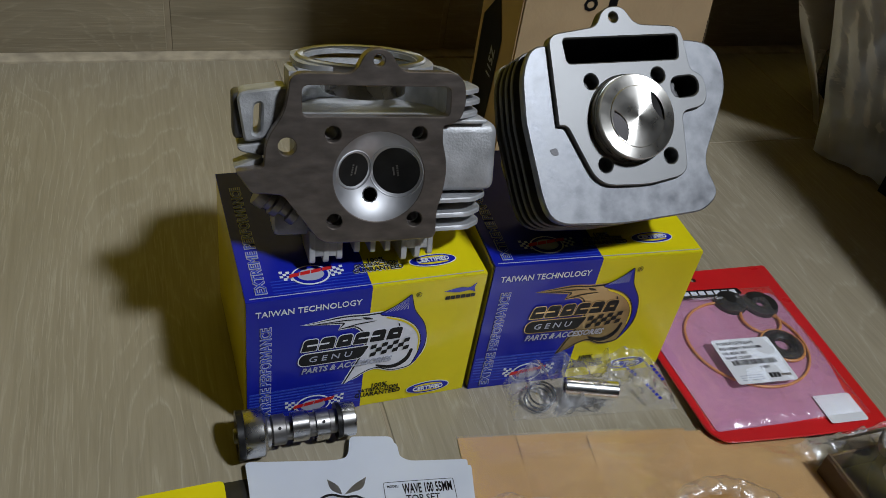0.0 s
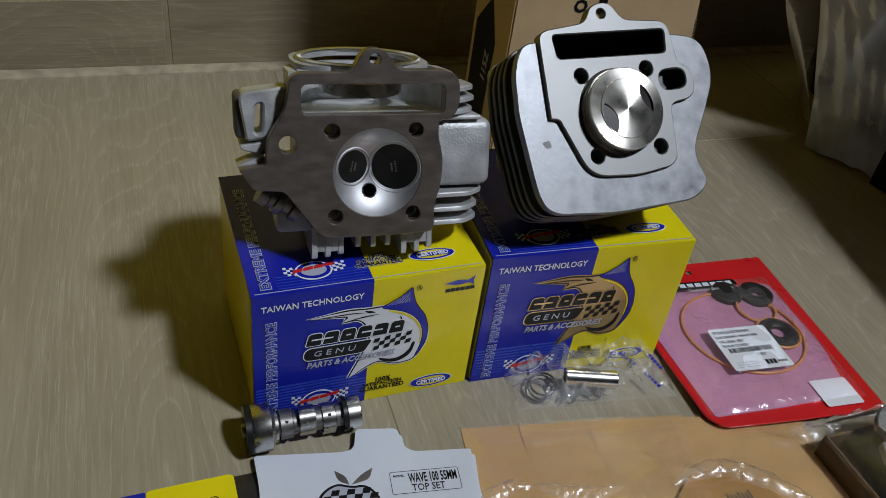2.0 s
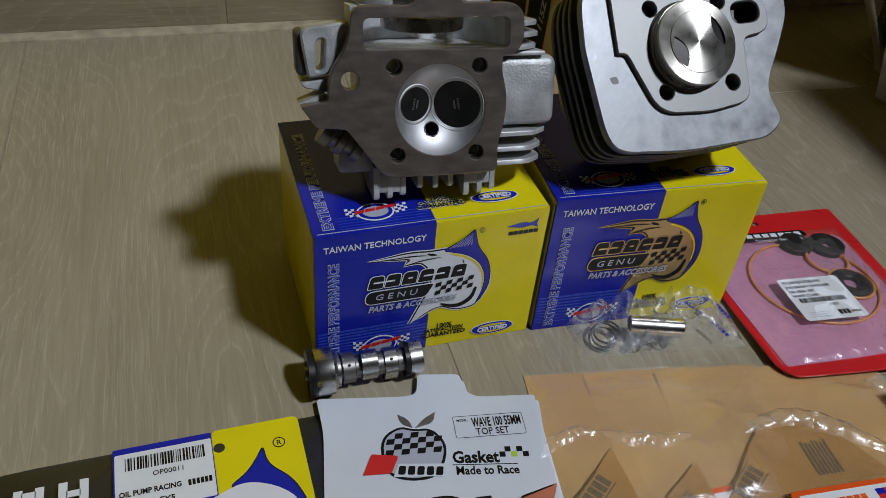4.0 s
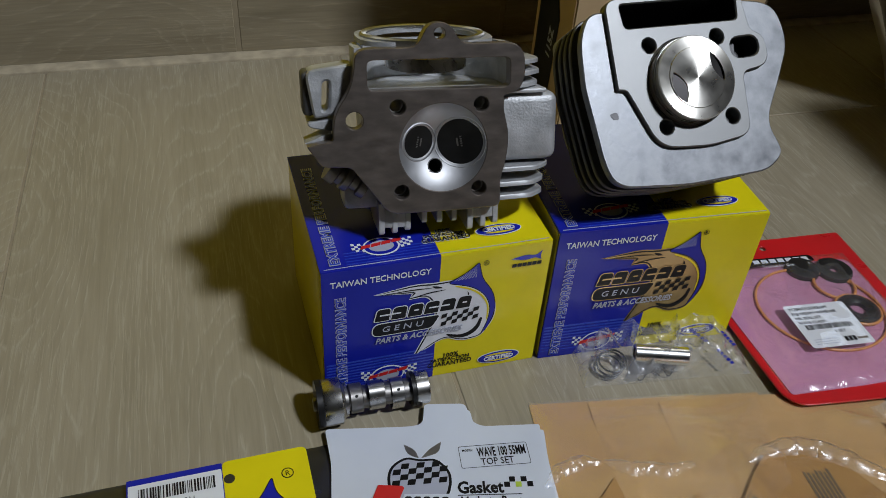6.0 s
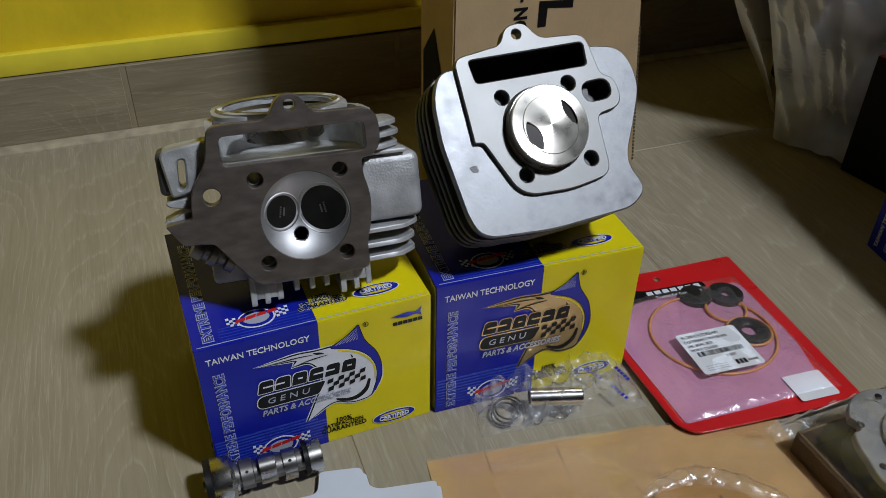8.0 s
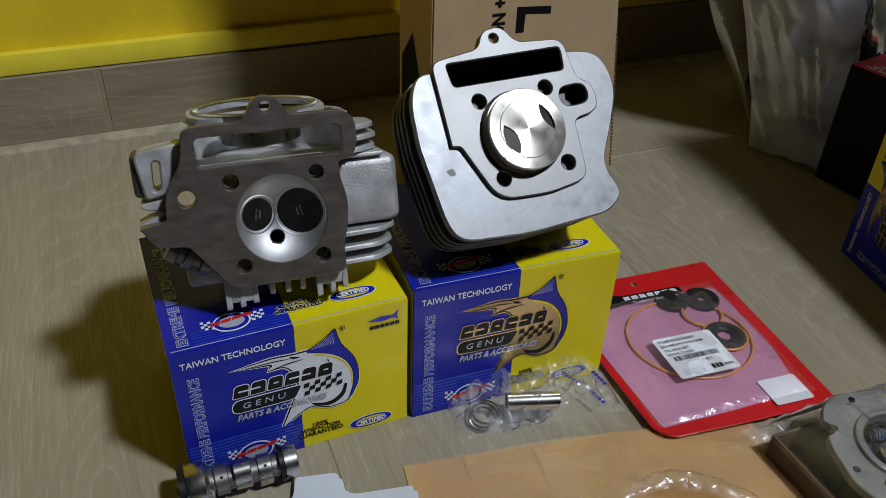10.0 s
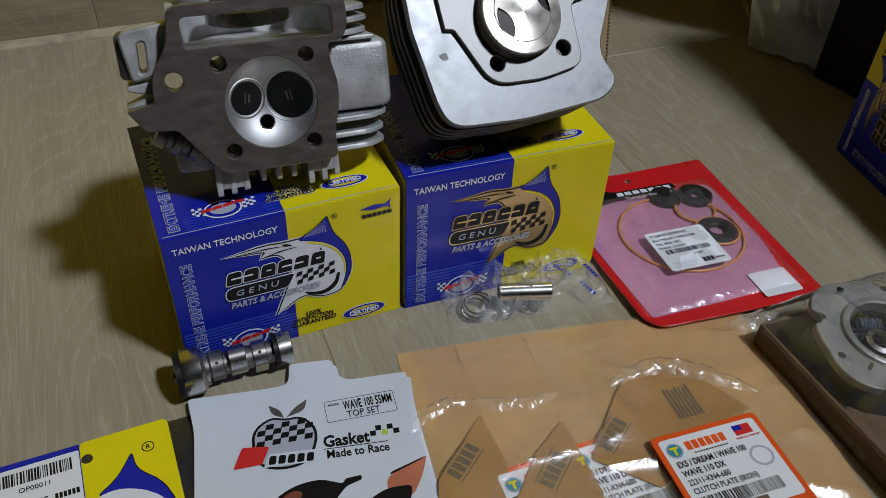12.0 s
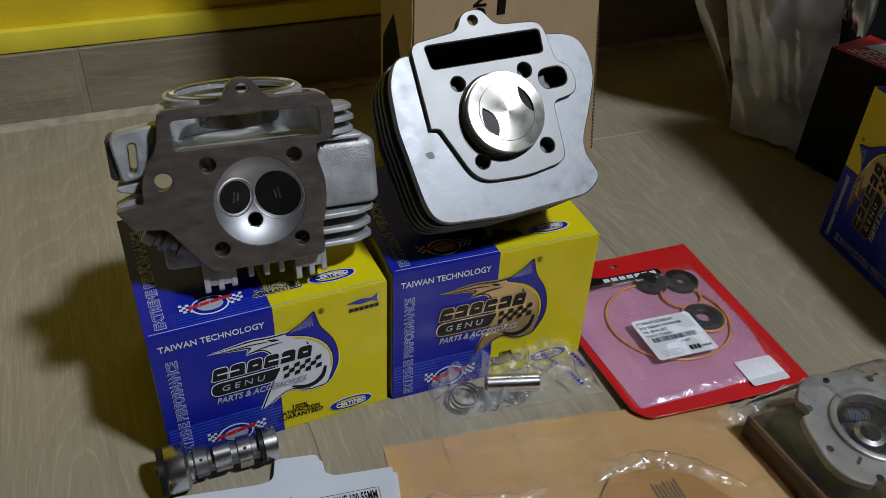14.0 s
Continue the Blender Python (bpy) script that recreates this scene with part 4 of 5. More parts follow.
for k in range(4):
    bars(rb, 0.012 + 0.004 * k, 0.005 + 0.006 * k, 0.010, 0.003, 6, 0.003, 0.1260, M_WHITEP)

# twin box added out of view; it only extends the shadow on the floor
parts_carton("parts_box", frame_of((0.5087, 0.3644, 0), (0, 0, 1), (0.98, 0.194, 0)), "unseen printed box added beside its twin to lengthen the floor shadow", M_FISHO, False)
# carton added out of view to block the lamp from the floor
stack = thing("shade_carton", frame_of((0.512, 0.566, 0.1492), (0.071, -0.281, 0), (0.281, 0.071, 0)), "unseen brown carton added on the printed boxes to shade the floor", "box")
part("shell", box(0, 0, 0, 0.21, 0.095, 0.15, 0.002), M_CARTON, stack)
part("tape_strip", box(0.002, 0.03, 0.15, 0.208, 0.06, 0.1503), M_TAND, stack)
# second unseen carton, added to carry the floor's shadow line further back
flat_box = thing("flat_shade_carton", ROOM @ pose(0.682, -0.665, 0.2995), "unseen flat brown carton added on the stack to shade the floor", "box")
part("shell", box(0, 0, 0, 0.11, 0.205, 0.15, 0.002), M_CARTON, flat_box)
part("tape_strip", box(0.04, 0.002, 0.15, 0.07, 0.203, 0.1503), M_TAND, flat_box)
WRAP = pose(0.496, 0.755, 0, 0, 0, 10)
wrap = thing("wrapped_goods", WRAP, "black goods wrapped in crumpled clear plastic on the floor", "package")
b = bmesh.new()
bmesh.ops.create_cube(b, size=1)
bmesh.ops.subdivide_edges(b, edges=b.edges[:], cuts=9, use_grid_fill=True)
for v in b.verts:
    p = v.co.copy()
    q = Vector((0.135 + p.x * 0.2, 0.08 + p.y * 0.2, 0.3 + p.z * 0.6))
    v.co = q + noise.noise_vector(q * 14) * 0.022 - Vector((0.085 * min(1.0, max(0.0, (p.z + 0.36) / 0.2)), 0, 0)) * (0.5 - p.x)
    # unseen upper core is tall and leans left to shade the wall
    v.co.x -= 0.36 * max(0.0, v.co.z - 0.2)
    v.co.z = max(v.co.z, 0.0)
part("black_core", b, mat("matt_black", (0.004, 0.004, 0.005), 0.6, var=0.3, spec=0.2), wrap)


def drape(name, material, label, s0, s1, fold, seed, push=0.0):
    """A hanging, creased stretch of the plastic sheet."""
    b, rows = bmesh.new(), []
    for j in range(57):
        z = 0.004 + 0.32 * (j / 56) ** 1.25
        row = []
        for i in range(61):
            s = s0 + (s1 - s0) * i / 60
            left = 0.463 - 0.33 * min(z, 0.35)
            x = left + (0.63 - left) * s
            y = 0.785 - 0.085 * math.sin(math.pi * min(1, s * 1.1)) - push
            crease = abs(noise.noise(Vector((s * 5 + z * 9, z * 11 - s * 3, seed)))) * 2
            f = fold * (0.6 - crease) + fold * 0.45 * noise.noise(Vector((s * 24, z * 22 + s * 9, seed + 3)))
            low = max(0.0, 1 - z / 0.05) * max(0.0, 1 - s / 0.42)
            row.append(b.verts.new((x - f * 0.6 - 0.016 * low, y - f - 0.026 * low, max(0.002, z + 0.006 * noise.noise(Vector((s * 12, 1, seed))) * (z < 0.06)))))
        rows.append(row)
    for j in range(56):
        for i in range(60):
            b.faces.new((rows[j][i], rows[j][i + 1], rows[j + 1][i + 1], rows[j + 1][i]))
    return part(name, b, material, wrap, label, m=WRAP.inverted())


drape("wrapping", M_MILKY, "crumpled clear plastic sheet", 0.0, 0.4, 0.0035, 2.0)
drape("wrapping", M_HAZY, "thin clear plastic sheet over black", 0.36, 1.0, 0.008, 6.0, -0.032)
b, rows = bmesh.new(), []
for j in range(29):
    z = 0.012 + 0.32 * j / 28
    left = 0.463 - 0.33 * min(z, 0.35)
    rows.append([b.verts.new((left - 0.19 * min(z, 0.2) * (1 - s) + 0.003 * math.sin(40 * z + 3 * s), 0.79 + 0.02 * (1 - s) - 0.006 * math.sin(math.pi * s), z)) for s in [k / 10 for k in range(11)]])
for j in range(28):
    for i in range(10):
        b.faces.new((rows[j][i], rows[j][i + 1], rows[j + 1][i + 1], rows[j + 1][i]))
part("sheet_fold", b, film("cloudy_beige_plastic", (0.3, 0.27, 0.19), 0.6, 0.4, 0.2, 20, 0.6), wrap, "cloudy beige fold of the plastic sheet", m=WRAP.inverted())

# ---- camshaft ----
CAM = Matrix.Translation((-0.0660, 0.2860, 0.0154)) @ pose(0, 0, 0, 0, 0, 20.0) @ pose(0, 0, 0, 0, 90, 0) @ Matrix.Diagonal((0.84, 0.84, 0.92, 1))
shaft = thing("camshaft", CAM, "polished steel engine camshaft lying on the floor", "engine part")
part("journal", lathe([(0, 0.0045), (0.0174, 0.0045), (0.0177, 0.005), (0.0177, 0.0165), (0.0173, 0.017), (0.013, 0.0192), (0.013, 0.021), (0, 0.021)], 48), M_STEEL, shaft)
flange = part("flange", plate(circle(0, 0, 0.0182, 48), [circle(0.0075, 0.0055, 0.0024, 16), circle(-0.0075, 0.004, 0.0018, 16), circle(0, -0.009, 0.002, 16)], 0.0, 0.0045, 0.0006), M_STEELD, shaft, "dark flange with holes")
part("hub", lathe([(0, -0.002), (0.005, -0.002), (0.0055, -0.001), (0.0055, 0.0)], 32), M_STEELM, shaft)
part("core", lathe([(0.0088, 0.02), (0.0088, 0.078)], 40), M_STEELM, shaft)
part("collar", lathe([(0.0105, 0.0225), (0.0112, 0.023), (0.0112, 0.031), (0.0105, 0.0315)], 40), M_STEELM, shaft)


def lobe(z0, z1, turn, lift):
    pts = []
    for k in range(48):
        a = 2 * math.pi * k / 48
        r = 0.0108 + lift * max(0, math.cos(a - turn)) ** 3
        pts.append(Vector((r * math.cos(a), r * math.sin(a))))
    return plate(pts, [], z0, z1, 0.0004)


part("cam_lobe", lobe(0.0355, 0.0465, radians(200), 0.0035), M_STEEL, shaft)
part("cam_lobe", lobe(0.0515, 0.0605, radians(5), 0.0055), M_STEEL, shaft)
part("end_journal", lathe([(0, 0.0685), (0.0122, 0.0685), (0.0126, 0.069), (0.0126, 0.0775), (0.0122, 0.078), (0.006, 0.078), (0.005, 0.0765), (0, 0.0765)], 48), M_STEEL, shaft)
part("back_plate", lathe([(0.009, 0.0655), (0.0134, 0.0655), (0.0134, 0.0682), (0.009, 0.0682)], 48), M_STEELD, shaft)
# no bore is cut: black surface discs stand for the shaded oil holes
for z, a in ((0.056, 215), (0.027, 215)):
    part("oil_hole", lathe([(0, 0.0002), (0.0011, 0.0002), (0.0011, 0)], 16), M_BLACK, shaft, m=pose(0, 0, z) @ pose(0, 0, 0, 0, 0, a) @ pose(0.0112, 0, 0, 0, 90, 0))

# ---- gasket packet ----
gask = thing("gasket_packet", pose(-0.059, 0.277, 0.0045, 0, 0, 8.8), "flat white printed gasket packet with a hang tab", "packet")
sheet_line = rounded(sketch([(0, -2, 3), (53, -1, 6), (61.5, 1, 5), (63, 17, 3), (90, 17, 4), (91.5, 4, 6), (98, -1.7, 5), (136, -0.7, 2), (135, -25, 6), (143, -150, 3), (9, -150, 3), (5, -28, 8)]))
part("card", plate(sheet_line, [], 0, 0.0012), M_CARD, gask)
part("lower_card", plate([p + Vector((0.0025, -0.003)) for p in sheet_line], [], -0.0022, -0.0006), M_CARD, gask)
gz = 0.0014
M_LIME = mat("lime_print", (0.45, 0.6, 0.06), 0.4, var=0.05)
LAB = Matrix.Translation((0.0832, -0.0336, 0)) @ pose(0, 0, 0, 0, 0, 4.0)
lab = rect(0.0, 0.0, 0.0432, 0.0162, 0.0015)
part("label_frame", flat(lab, gz, holes=[inset(lab, 0.0003)]), M_BLACKP, gask, m=LAB)
part("lettering", fitted("WAVE 100 55MM", 0.0302, 0.0068, 0.0002), M_BLACKP, gask, m=LAB @ Matrix.Translation((0.0112, 0.0076, gz)))
part("lettering", fitted("TOP SET", 0.0205, 0.0048, 0.00004), M_BLACKP, gask, m=LAB @ Matrix.Translation((0.0125, 0.0015, gz)))
part("lettering", fitted("MODEL:", 0.0068, 0.0016, 0.00008), M_BLACKP, gask, m=LAB @ Matrix.Translation((0.0022, 0.0122, gz)))
part("lettering", fitted("Gasket", 0.0275, 0.0082, 0.0003), M_BLACKP, gask, m=Matrix.Translation((0.0795, -0.0508, gz)))
part("lettering", fitted("Made to Race", 0.0365, 0.0056, 0.00022), M_BLACKP, gask, m=Matrix.Translation((0.0810, -0.0588, gz)))
part("rule", flat(rect(0.0792, -0.0524, 0.1175, -0.0519), gz), M_BLACKP, gask)
bm = None
for i in range(5):
    for j in range(2):
        if (i + j) % 2 == 0:
            part("chequer", flat(rect(0.1075 + 0.0035 * i, -0.0472 + 0.0036 * j, 0.1110 + 0.0035 * i, -0.0436 + 0.0036 * j), gz), M_LIME if i == 2 else M_BLACKP, gask)
EMB = Matrix.Translation((0.0572, -0.0437, 0)) @ pose(0, 0, 0, 0, 0, -5) @ Matrix.Diagonal((1.22, 1.22, 1, 1)) @ Matrix.Translation((-0.060, 0.048, 0))
fruit = rounded(sketch([(43, -41, 8), (52, -32, 8), (60, -34, 4), (68, -32, 8), (77, -42, 9), (73, -60, 9), (60, -64, 8), (47, -61, 9)]))
part("emblem_fruit", flat(fruit, gz), M_BLACKP, gask, m=EMB)
part("emblem_inside", flat(inset(fruit, 0.0014), gz + 0.0002), M_GREYP, gask, m=EMB)
for i in range(7):
    for j in range(4):
        if (i + j) % 2 == 0:
            x, y = 0.0465 + 0.0038 * i, -0.0505 + 0.0032 * j + 0.0006 * i
            part("chequer", flat(rounded([(x, y, 0), (x + 0.0038, y + 0.0006, 0), (x + 0.0042, y + 0.0038, 0), (x + 0.0004, y + 0.0032, 0)]), gz + 0.0004), M_BLACKP, gask, m=EMB)
part("name_block", flat(rounded(sketch([(37, -62, 0), (50, -60, 0), (53, -50, 2), (40, -50, 1)])), gz + 0.0006), M_REDP, gask, m=EMB)
part("name_edge", flat(rounded(sketch([(51, -62, 0), (75, -60, 0), (75.5, -53, 0), (53, -54.5, 0)])), gz + 0.0005), M_CARD, gask, m=EMB)
for k in range(5):
    part("name_bar", flat(rounded(sketch([(53 + 4.4 * k, -60.6 + 0.2 * k, 1), (56.4 + 4.4 * k, -60.4 + 0.2 * k, 1), (56.6 + 4.4 * k, -55.6 + 0.2 * k, 1), (53.4 + 4.4 * k, -55.8 + 0.2 * k, 1)])), gz + 0.0007), M_BLACKP, gask, m=EMB)
for rows in ([(60, -33, 0), (64, -27, 3), (70, -22, 0), (69, -29, 3)], [(59, -33, 0), (57, -28, 3), (51, -25, 0), (53, -31, 3)]):
    part("emblem_leaf", flat(rounded(sketch(rows)), gz), M_STEELM, gask, m=EMB)
part("picture_body", flat(rounded(sketch([(40, -102, 6), (46, -84, 10), (60, -74, 8), (76, -72, 5), (88, -77, 2), (90, -74, 1), (99, -73, 1), (99, -76, 1), (90, -79, 2), (82, -88, 5), (80, -104, 5)])), gz), M_BLACKP, gask)
part("picture_fairing", flat(rounded(sketch([(46, -96, 4), (50, -84, 5), (60, -77, 5), (66, -79, 3), (60, -92, 6)])), gz + 0.0002), mat("brown_red_print", (0.22, 0.06, 0.04), 0.35), gask)
part("picture_tail", flat(rounded(sketch([(112, -78, 6), (126, -70, 6), (138, -66, 1), (134, -78, 6), (126, -92, 6), (114, -92, 6)])), gz), mat("salmon_print", (0.5, 0.16, 0.09), 0.35), gask)
part("picture_seat", flat(rounded(sketch([(98, -92, 4), (112, -84, 6), (127, -84, 4), (124, -96, 6), (104, -104, 6)])), gz + 0.0002), M_BLACKP, gask)
part("picture_stripe", flat(rounded(sketch([(115, -76, 2), (135, -68, 2), (137, -66.5, 1), (116, -74, 2)])), gz + 0.0003), M_BLACKP, gask)

# ---- oil pump packet ----
pump = thing("pump_packet", pose(-0.1135, 0.2405, 0.002, 0, 0, 21.4), "black plastic packet with a yellow and blue printed card", "packet")
part("pouch", puff(0.20, 0.15, 0.006, 0.003, 40, 30, 9.1, 0.4, 30), M_PBLACK, pump, m=pose(-0.126, -0.1445, -0.003))
part("card", plate(rect(0.0, -0.12, 0.0497, 0.0005, 0.004), [], 0.0055, 0.0068, 0.0002), M_YPRINT, pump)
part("blue_card", plate(rect(-0.0535, -0.12, 0.0, 0.0, 0.001), [], 0.0055, 0.0067, 0.0002), M_BLUE, pump)
part("sticker", plate(rect(-0.0525, -0.043, -0.0005, -0.0045, 0.001), [], 0.0067, 0.0071), M_WHITEP, pump)
pz = 0.0074
barcode(pump, -0.047, -0.0165, -0.004, -0.008, pz, 3)
part("lettering", letters("OP00011", 0.0045, m=Matrix.Translation((-0.033, -0.0225, pz))), M_BLACKP, pump)
part("lettering", letters("OIL PUMP RACING", 0.0047, m=Matrix.Translation((-0.0505, -0.033, pz)), bold=0.00012, squeeze=0.82), M_BLACKP, pump)
bars(pump, -0.0148, -0.0335, 0.0016, 0.0037, 6, 0.0006, pz, M_BLACKP)
part("lettering", letters("EX5", 0.0047, m=Matrix.Translation((-0.030, -0.0405, pz)), bold=0.00012), M_BLACKP, pump)
part("hang_hole", flat(circle(0.0035, -0.0125, 0.0032, 20), 0.0070), M_PBLACK, pump)
part("mark_ring", flat(circle(0.0365, -0.0165, 0.0036, 24), 0.0070, holes=[circle(0.0365, -0.0165, 0.0030, 24)]), M_BLACKP, pump)
part("lettering", letters("R", 0.0048, m=Matrix.Translation((0.0350, -0.0182, 0.0070))), M_BLACKP, pump)
part("fin_edge", flat(inset(rounded(sketch([(6, -40, 4), (18, -32, 8), (27, -18, 1), (28, -30, 8), (40, -42, 8), (46, -60, 6), (30, -46, 10)])), -0.0006), 0.00690), M_BLACKP, pump)
part("emblem_fin", flat(rounded(sketch([(6, -40, 4), (18, -32, 8), (27, -18, 1), (28, -30, 8), (40, -42, 8), (46, -60, 6), (30, -46, 10)])), 0.0070), M_BLUE, pump)
part("emblem_body", flat(rounded(sketch([(-6, -46, 2), (14, -38, 8), (30, -44, 8), (42, -56, 8), (44, -80, 8), (10, -80, 8), (20, -56, 8)])), 0.0072), M_FISHW, pump)
bm = None
for k in range(3):
    x = -0.124 + 0.022 * k
    bm = flat(rect(x, -0.033, x + 0.0045, -0.018), 0.0105, bm)
    bm = flat(rect(x + 0.0105, -0.033, x + 0.015, -0.018), 0.0105, bm)
    bm = flat(rect(x + 0.004, -0.028 + 0.004 * (k % 2), x + 0.011, -0.024 + 0.004 * (k % 2)), 0.0105, bm)
part("white_mark_bars", bm, M_WHITEP, pump)

# ---- oil seal bag ----
seal = thing("seal_bag", pose(0.2485, 0.3350, 0.0055, 0, 0, 15.9) @ pose(0, 0, 0, -1.8), "red hang bag with a pink window holding oil seals", "packet")
bag_line = rounded(sketch([(-6, 9, 6), (3, -1, 6), (60, -3, 20), (136, -3, 3), (140, 178, 3), (60, 175, 20), (-15, 178, 3)]))
part("bag", plate(bag_line, [circle(0.0624, 0.164, 0.0028, 20)], 0.0008, 0.0022, 0.0003), M_RED, seal)
part("window", plate(rounded(sketch([(0, 8, 3), (60, 9, 10), (116, 13, 4), (126, 60, 10), (126, 142, 8), (-8, 142, 8)])), [], 0.0022, 0.0028, 0.0002), M_PINK, seal)
sz = 0.003
part("large_o_ring", torus(0.0485, 0.0011, 72, 10, 1.0, 0.95, m=Matrix.Translation((0.0685, 0.0865, sz + 0.001))), M_ORING, seal, "thin tan rubber ring")
for nm, x, y, r, hole_r in (("oil_seal", 0.079, 0.1315, 0.0135, 0.0), ("oil_seal", 0.1045, 0.1265, 0.0145, 0.004), ("oil_seal", 0.0965, 0.080, 0.0158, 0.0062)):
    prof = [(hole_r, 0.0), (hole_r, 0.003), (r * 0.55, 0.0045), (r * 0.8, 0.0045), (r * 0.97, 0.0035), (r, 0.002), (r, 0.0)]
    part(nm, lathe(prof if hole_r else [(0, 0.0058)] + prof[2:], 40), M_RUBBER, seal, "black rubber seal", m=Matrix.Translation((x, y, sz)))
for x, y, r in ((0.0965, 0.080, 0.0168), (0.0945, 0.1095, 0.0158)):
    part("small_o_ring", torus(r, 0.0012, 48, 10, m=Matrix.Translation((x, y, sz + 0.0016))), M_ORING, seal)
part("plastic_front", puff(0.130, 0.14, 0.0062, 0.0012, 44, 44, 3.3, 0.35, 34), M_FILM, seal, "clear plastic front", m=pose(-0.003, 0.009, 0.0026))
lz = 0.0098
sticker = part("price_label", plate(rect(0.0335, 0.0407, 0.0837, 0.0857, 0.003), [], lz - 0.0002, lz), M_WHITEP, seal, "white printed paper label", m=pose(0, 0, 0, 0, 0, 0))
LTX = Matrix.Translation((-0.002, -0.003, 0))
M_PALEINK = mat("grey_label_ink", (0.16, 0.16, 0.17), 0.6)
for text, x, y, w, h in (("91200-EX5DREAM", 38.5, 82.6, 31, 3.0), ("EX5 DREAM / WAVE100R", 38.5, 77.6, 36, 2.7), ("OIL SEAL SET", 38.5, 72.8, 21, 2.7), ("WAVE CLASS1", 38.5, 68.0, 22, 2.7), ("1 SET", 62, 57.0, 8, 2.6)):
    part("lettering", fitted(text, w * mm, h * mm), M_PALEINK, sticker, m=LTX @ Matrix.Translation((x * mm, y * mm, lz + 0.0002)))
barcode(sticker, 0.0395, 0.0588, 0.0765, 0.0638, lz + 0.0002, 7)
bars(sticker, 0.0625, 0.0445, 0.0024, 0.0048, 3, 0.0008, lz + 0.0002, M_BLACKP, "maker_bar")
bars(sticker, 0.0725, 0.0455, 0.0011, 0.0022, 5, 0.0006, lz + 0.0002, M_INK, "maker_bar")
for k in range(3):
    bars(sticker, 0.0385, 0.0438 + 0.0022 * k, 0.004, 0.0005, 4, 0.0007, lz + 0.0002, M_GREYP)
part("blank_sticker", plate(rect(0.0893, 0.0030, 0.1205, 0.0286, 0.002), [], 0.0036, 0.0039), M_WHITEP, seal, "white rounded sticker", m=pose(0, 0, 0))
logo = part("maker_plate", plate(rounded(sketch([(18, 139, 4), (24, 134, 3), (40, 137, 3), (94, 138, 3), (93, 146, 3), (40, 146, 4), (26, 152, 6), (18, 150, 5)])), [], 0.0066, 0.0069), M_BLACKP, seal)
bars(logo, 0.0405, 0.1395, 0.0054, 0.0045, 7, 0.0018, 0.0071, M_WHITEP, "maker_bar")
part("lettering", letters("Trusted for Generations", 0.0042, m=Matrix.Translation((0.045, 0.1335, 0.0075))), M_WHITEP, seal)

# ---- hardware bag: wrist pin, rings and clips ----
hb = thing("hardware_bag", pose(0.107, 0.3365, 0.0, 0, 0, 14), "clear plastic bag holding a wrist pin, rings and clips", "packet")
part("skin", puff(0.122, 0.058, 0.019, 0.0085, 84, 56, 1.7, 0.45, 62, 0.0006, 0.0, 0.8, 0.6), M_FILM2, hb, "crumpled clear plastic")
part("wrist_pin", lathe([(0.0038, 0), (0.0062, 0.0), (0.0066, 0.0005), (0.0066, 0.0365), (0.0062, 0.037), (0.0038, 0.037), (0.0038, 0.0)], 40), mat("chrome_pin", (0.8, 0.8, 0.79), 0.24, 1.0, var=0.04), hb, "bright chromed wrist pin", m=pose(0.0375, 0.0145, 0.0155, 0, 90, -11))
for k, (x, y, tx) in enumerate(((0.014, 0.011, 12), (0.0155, 0.012, 16), (0.017, 0.0125, 8))):
    part("piston_ring", torus(0.0092, 0.0007, 48, 8, m=pose(x + 0.006, y + 0.002, 0.005 + 0.0022 * k, tx, -6, 0)), M_STEELD, hb)
rnd = random.Random(4)
for k in range(7):
    part("spring_clip", torus(0.0042, 0.0005, 24, 6, m=pose(0.036 + 0.005 * k, 0.004 + rnd.random() * 0.006, 0.004 + 0.002 * rnd.random(), rnd.uniform(-60, 60), rnd.uniform(-50, 50), 0)), M_STEELD if k % 2 else M_STEELM, hb)
part("thread_coil", lathe([(0.003 + 0.0006 * (k % 2), 0.0016 * k) for k in range(18)], 20), M_STEELM, hb, m=pose(0.04, 0.008, 0.006, 0, 90, 4))
for k, (x, y, a) in enumerate(((0.086, 0.034, -60), (0.108, 0.03, -75), (0.098, 0.013, -70))):
    bm = None
    for i in range(5):
        bm = flat(rect(0.0032 * i, 0, 0.0032 * i + 0.0022, 0.0028), 0, bm)
    part("blue_writing_bars", bm, M_BLUE, hb, m=pose(x, y, 0.0135, 0, 0, a))

# ---- clutch plate packets ----
def clutch_packet(x, y, turn, w, h, z, seed, label):
    t = thing("clutch_packet", pose(x, y, z, 0, 0, turn), label, "packet", "clutch plate packets")
    part("paper", puff(w, h, 0.0025, 0.0012, 40, 44, seed, 0.4, 22, 0.0004, 0.35), M_TAN, t, m=pose(0.009, 0, 0))
    part("film", puff(w * 1.02, h * 1.01, 0.0068, 0.0046, 90, 100, seed + 7, 0.4, 10, 0.0008, 0.35, 1.9, 0.14), M_FILMT, t, "clear glossy film", m=pose(0.008, 0, 0))
    return t


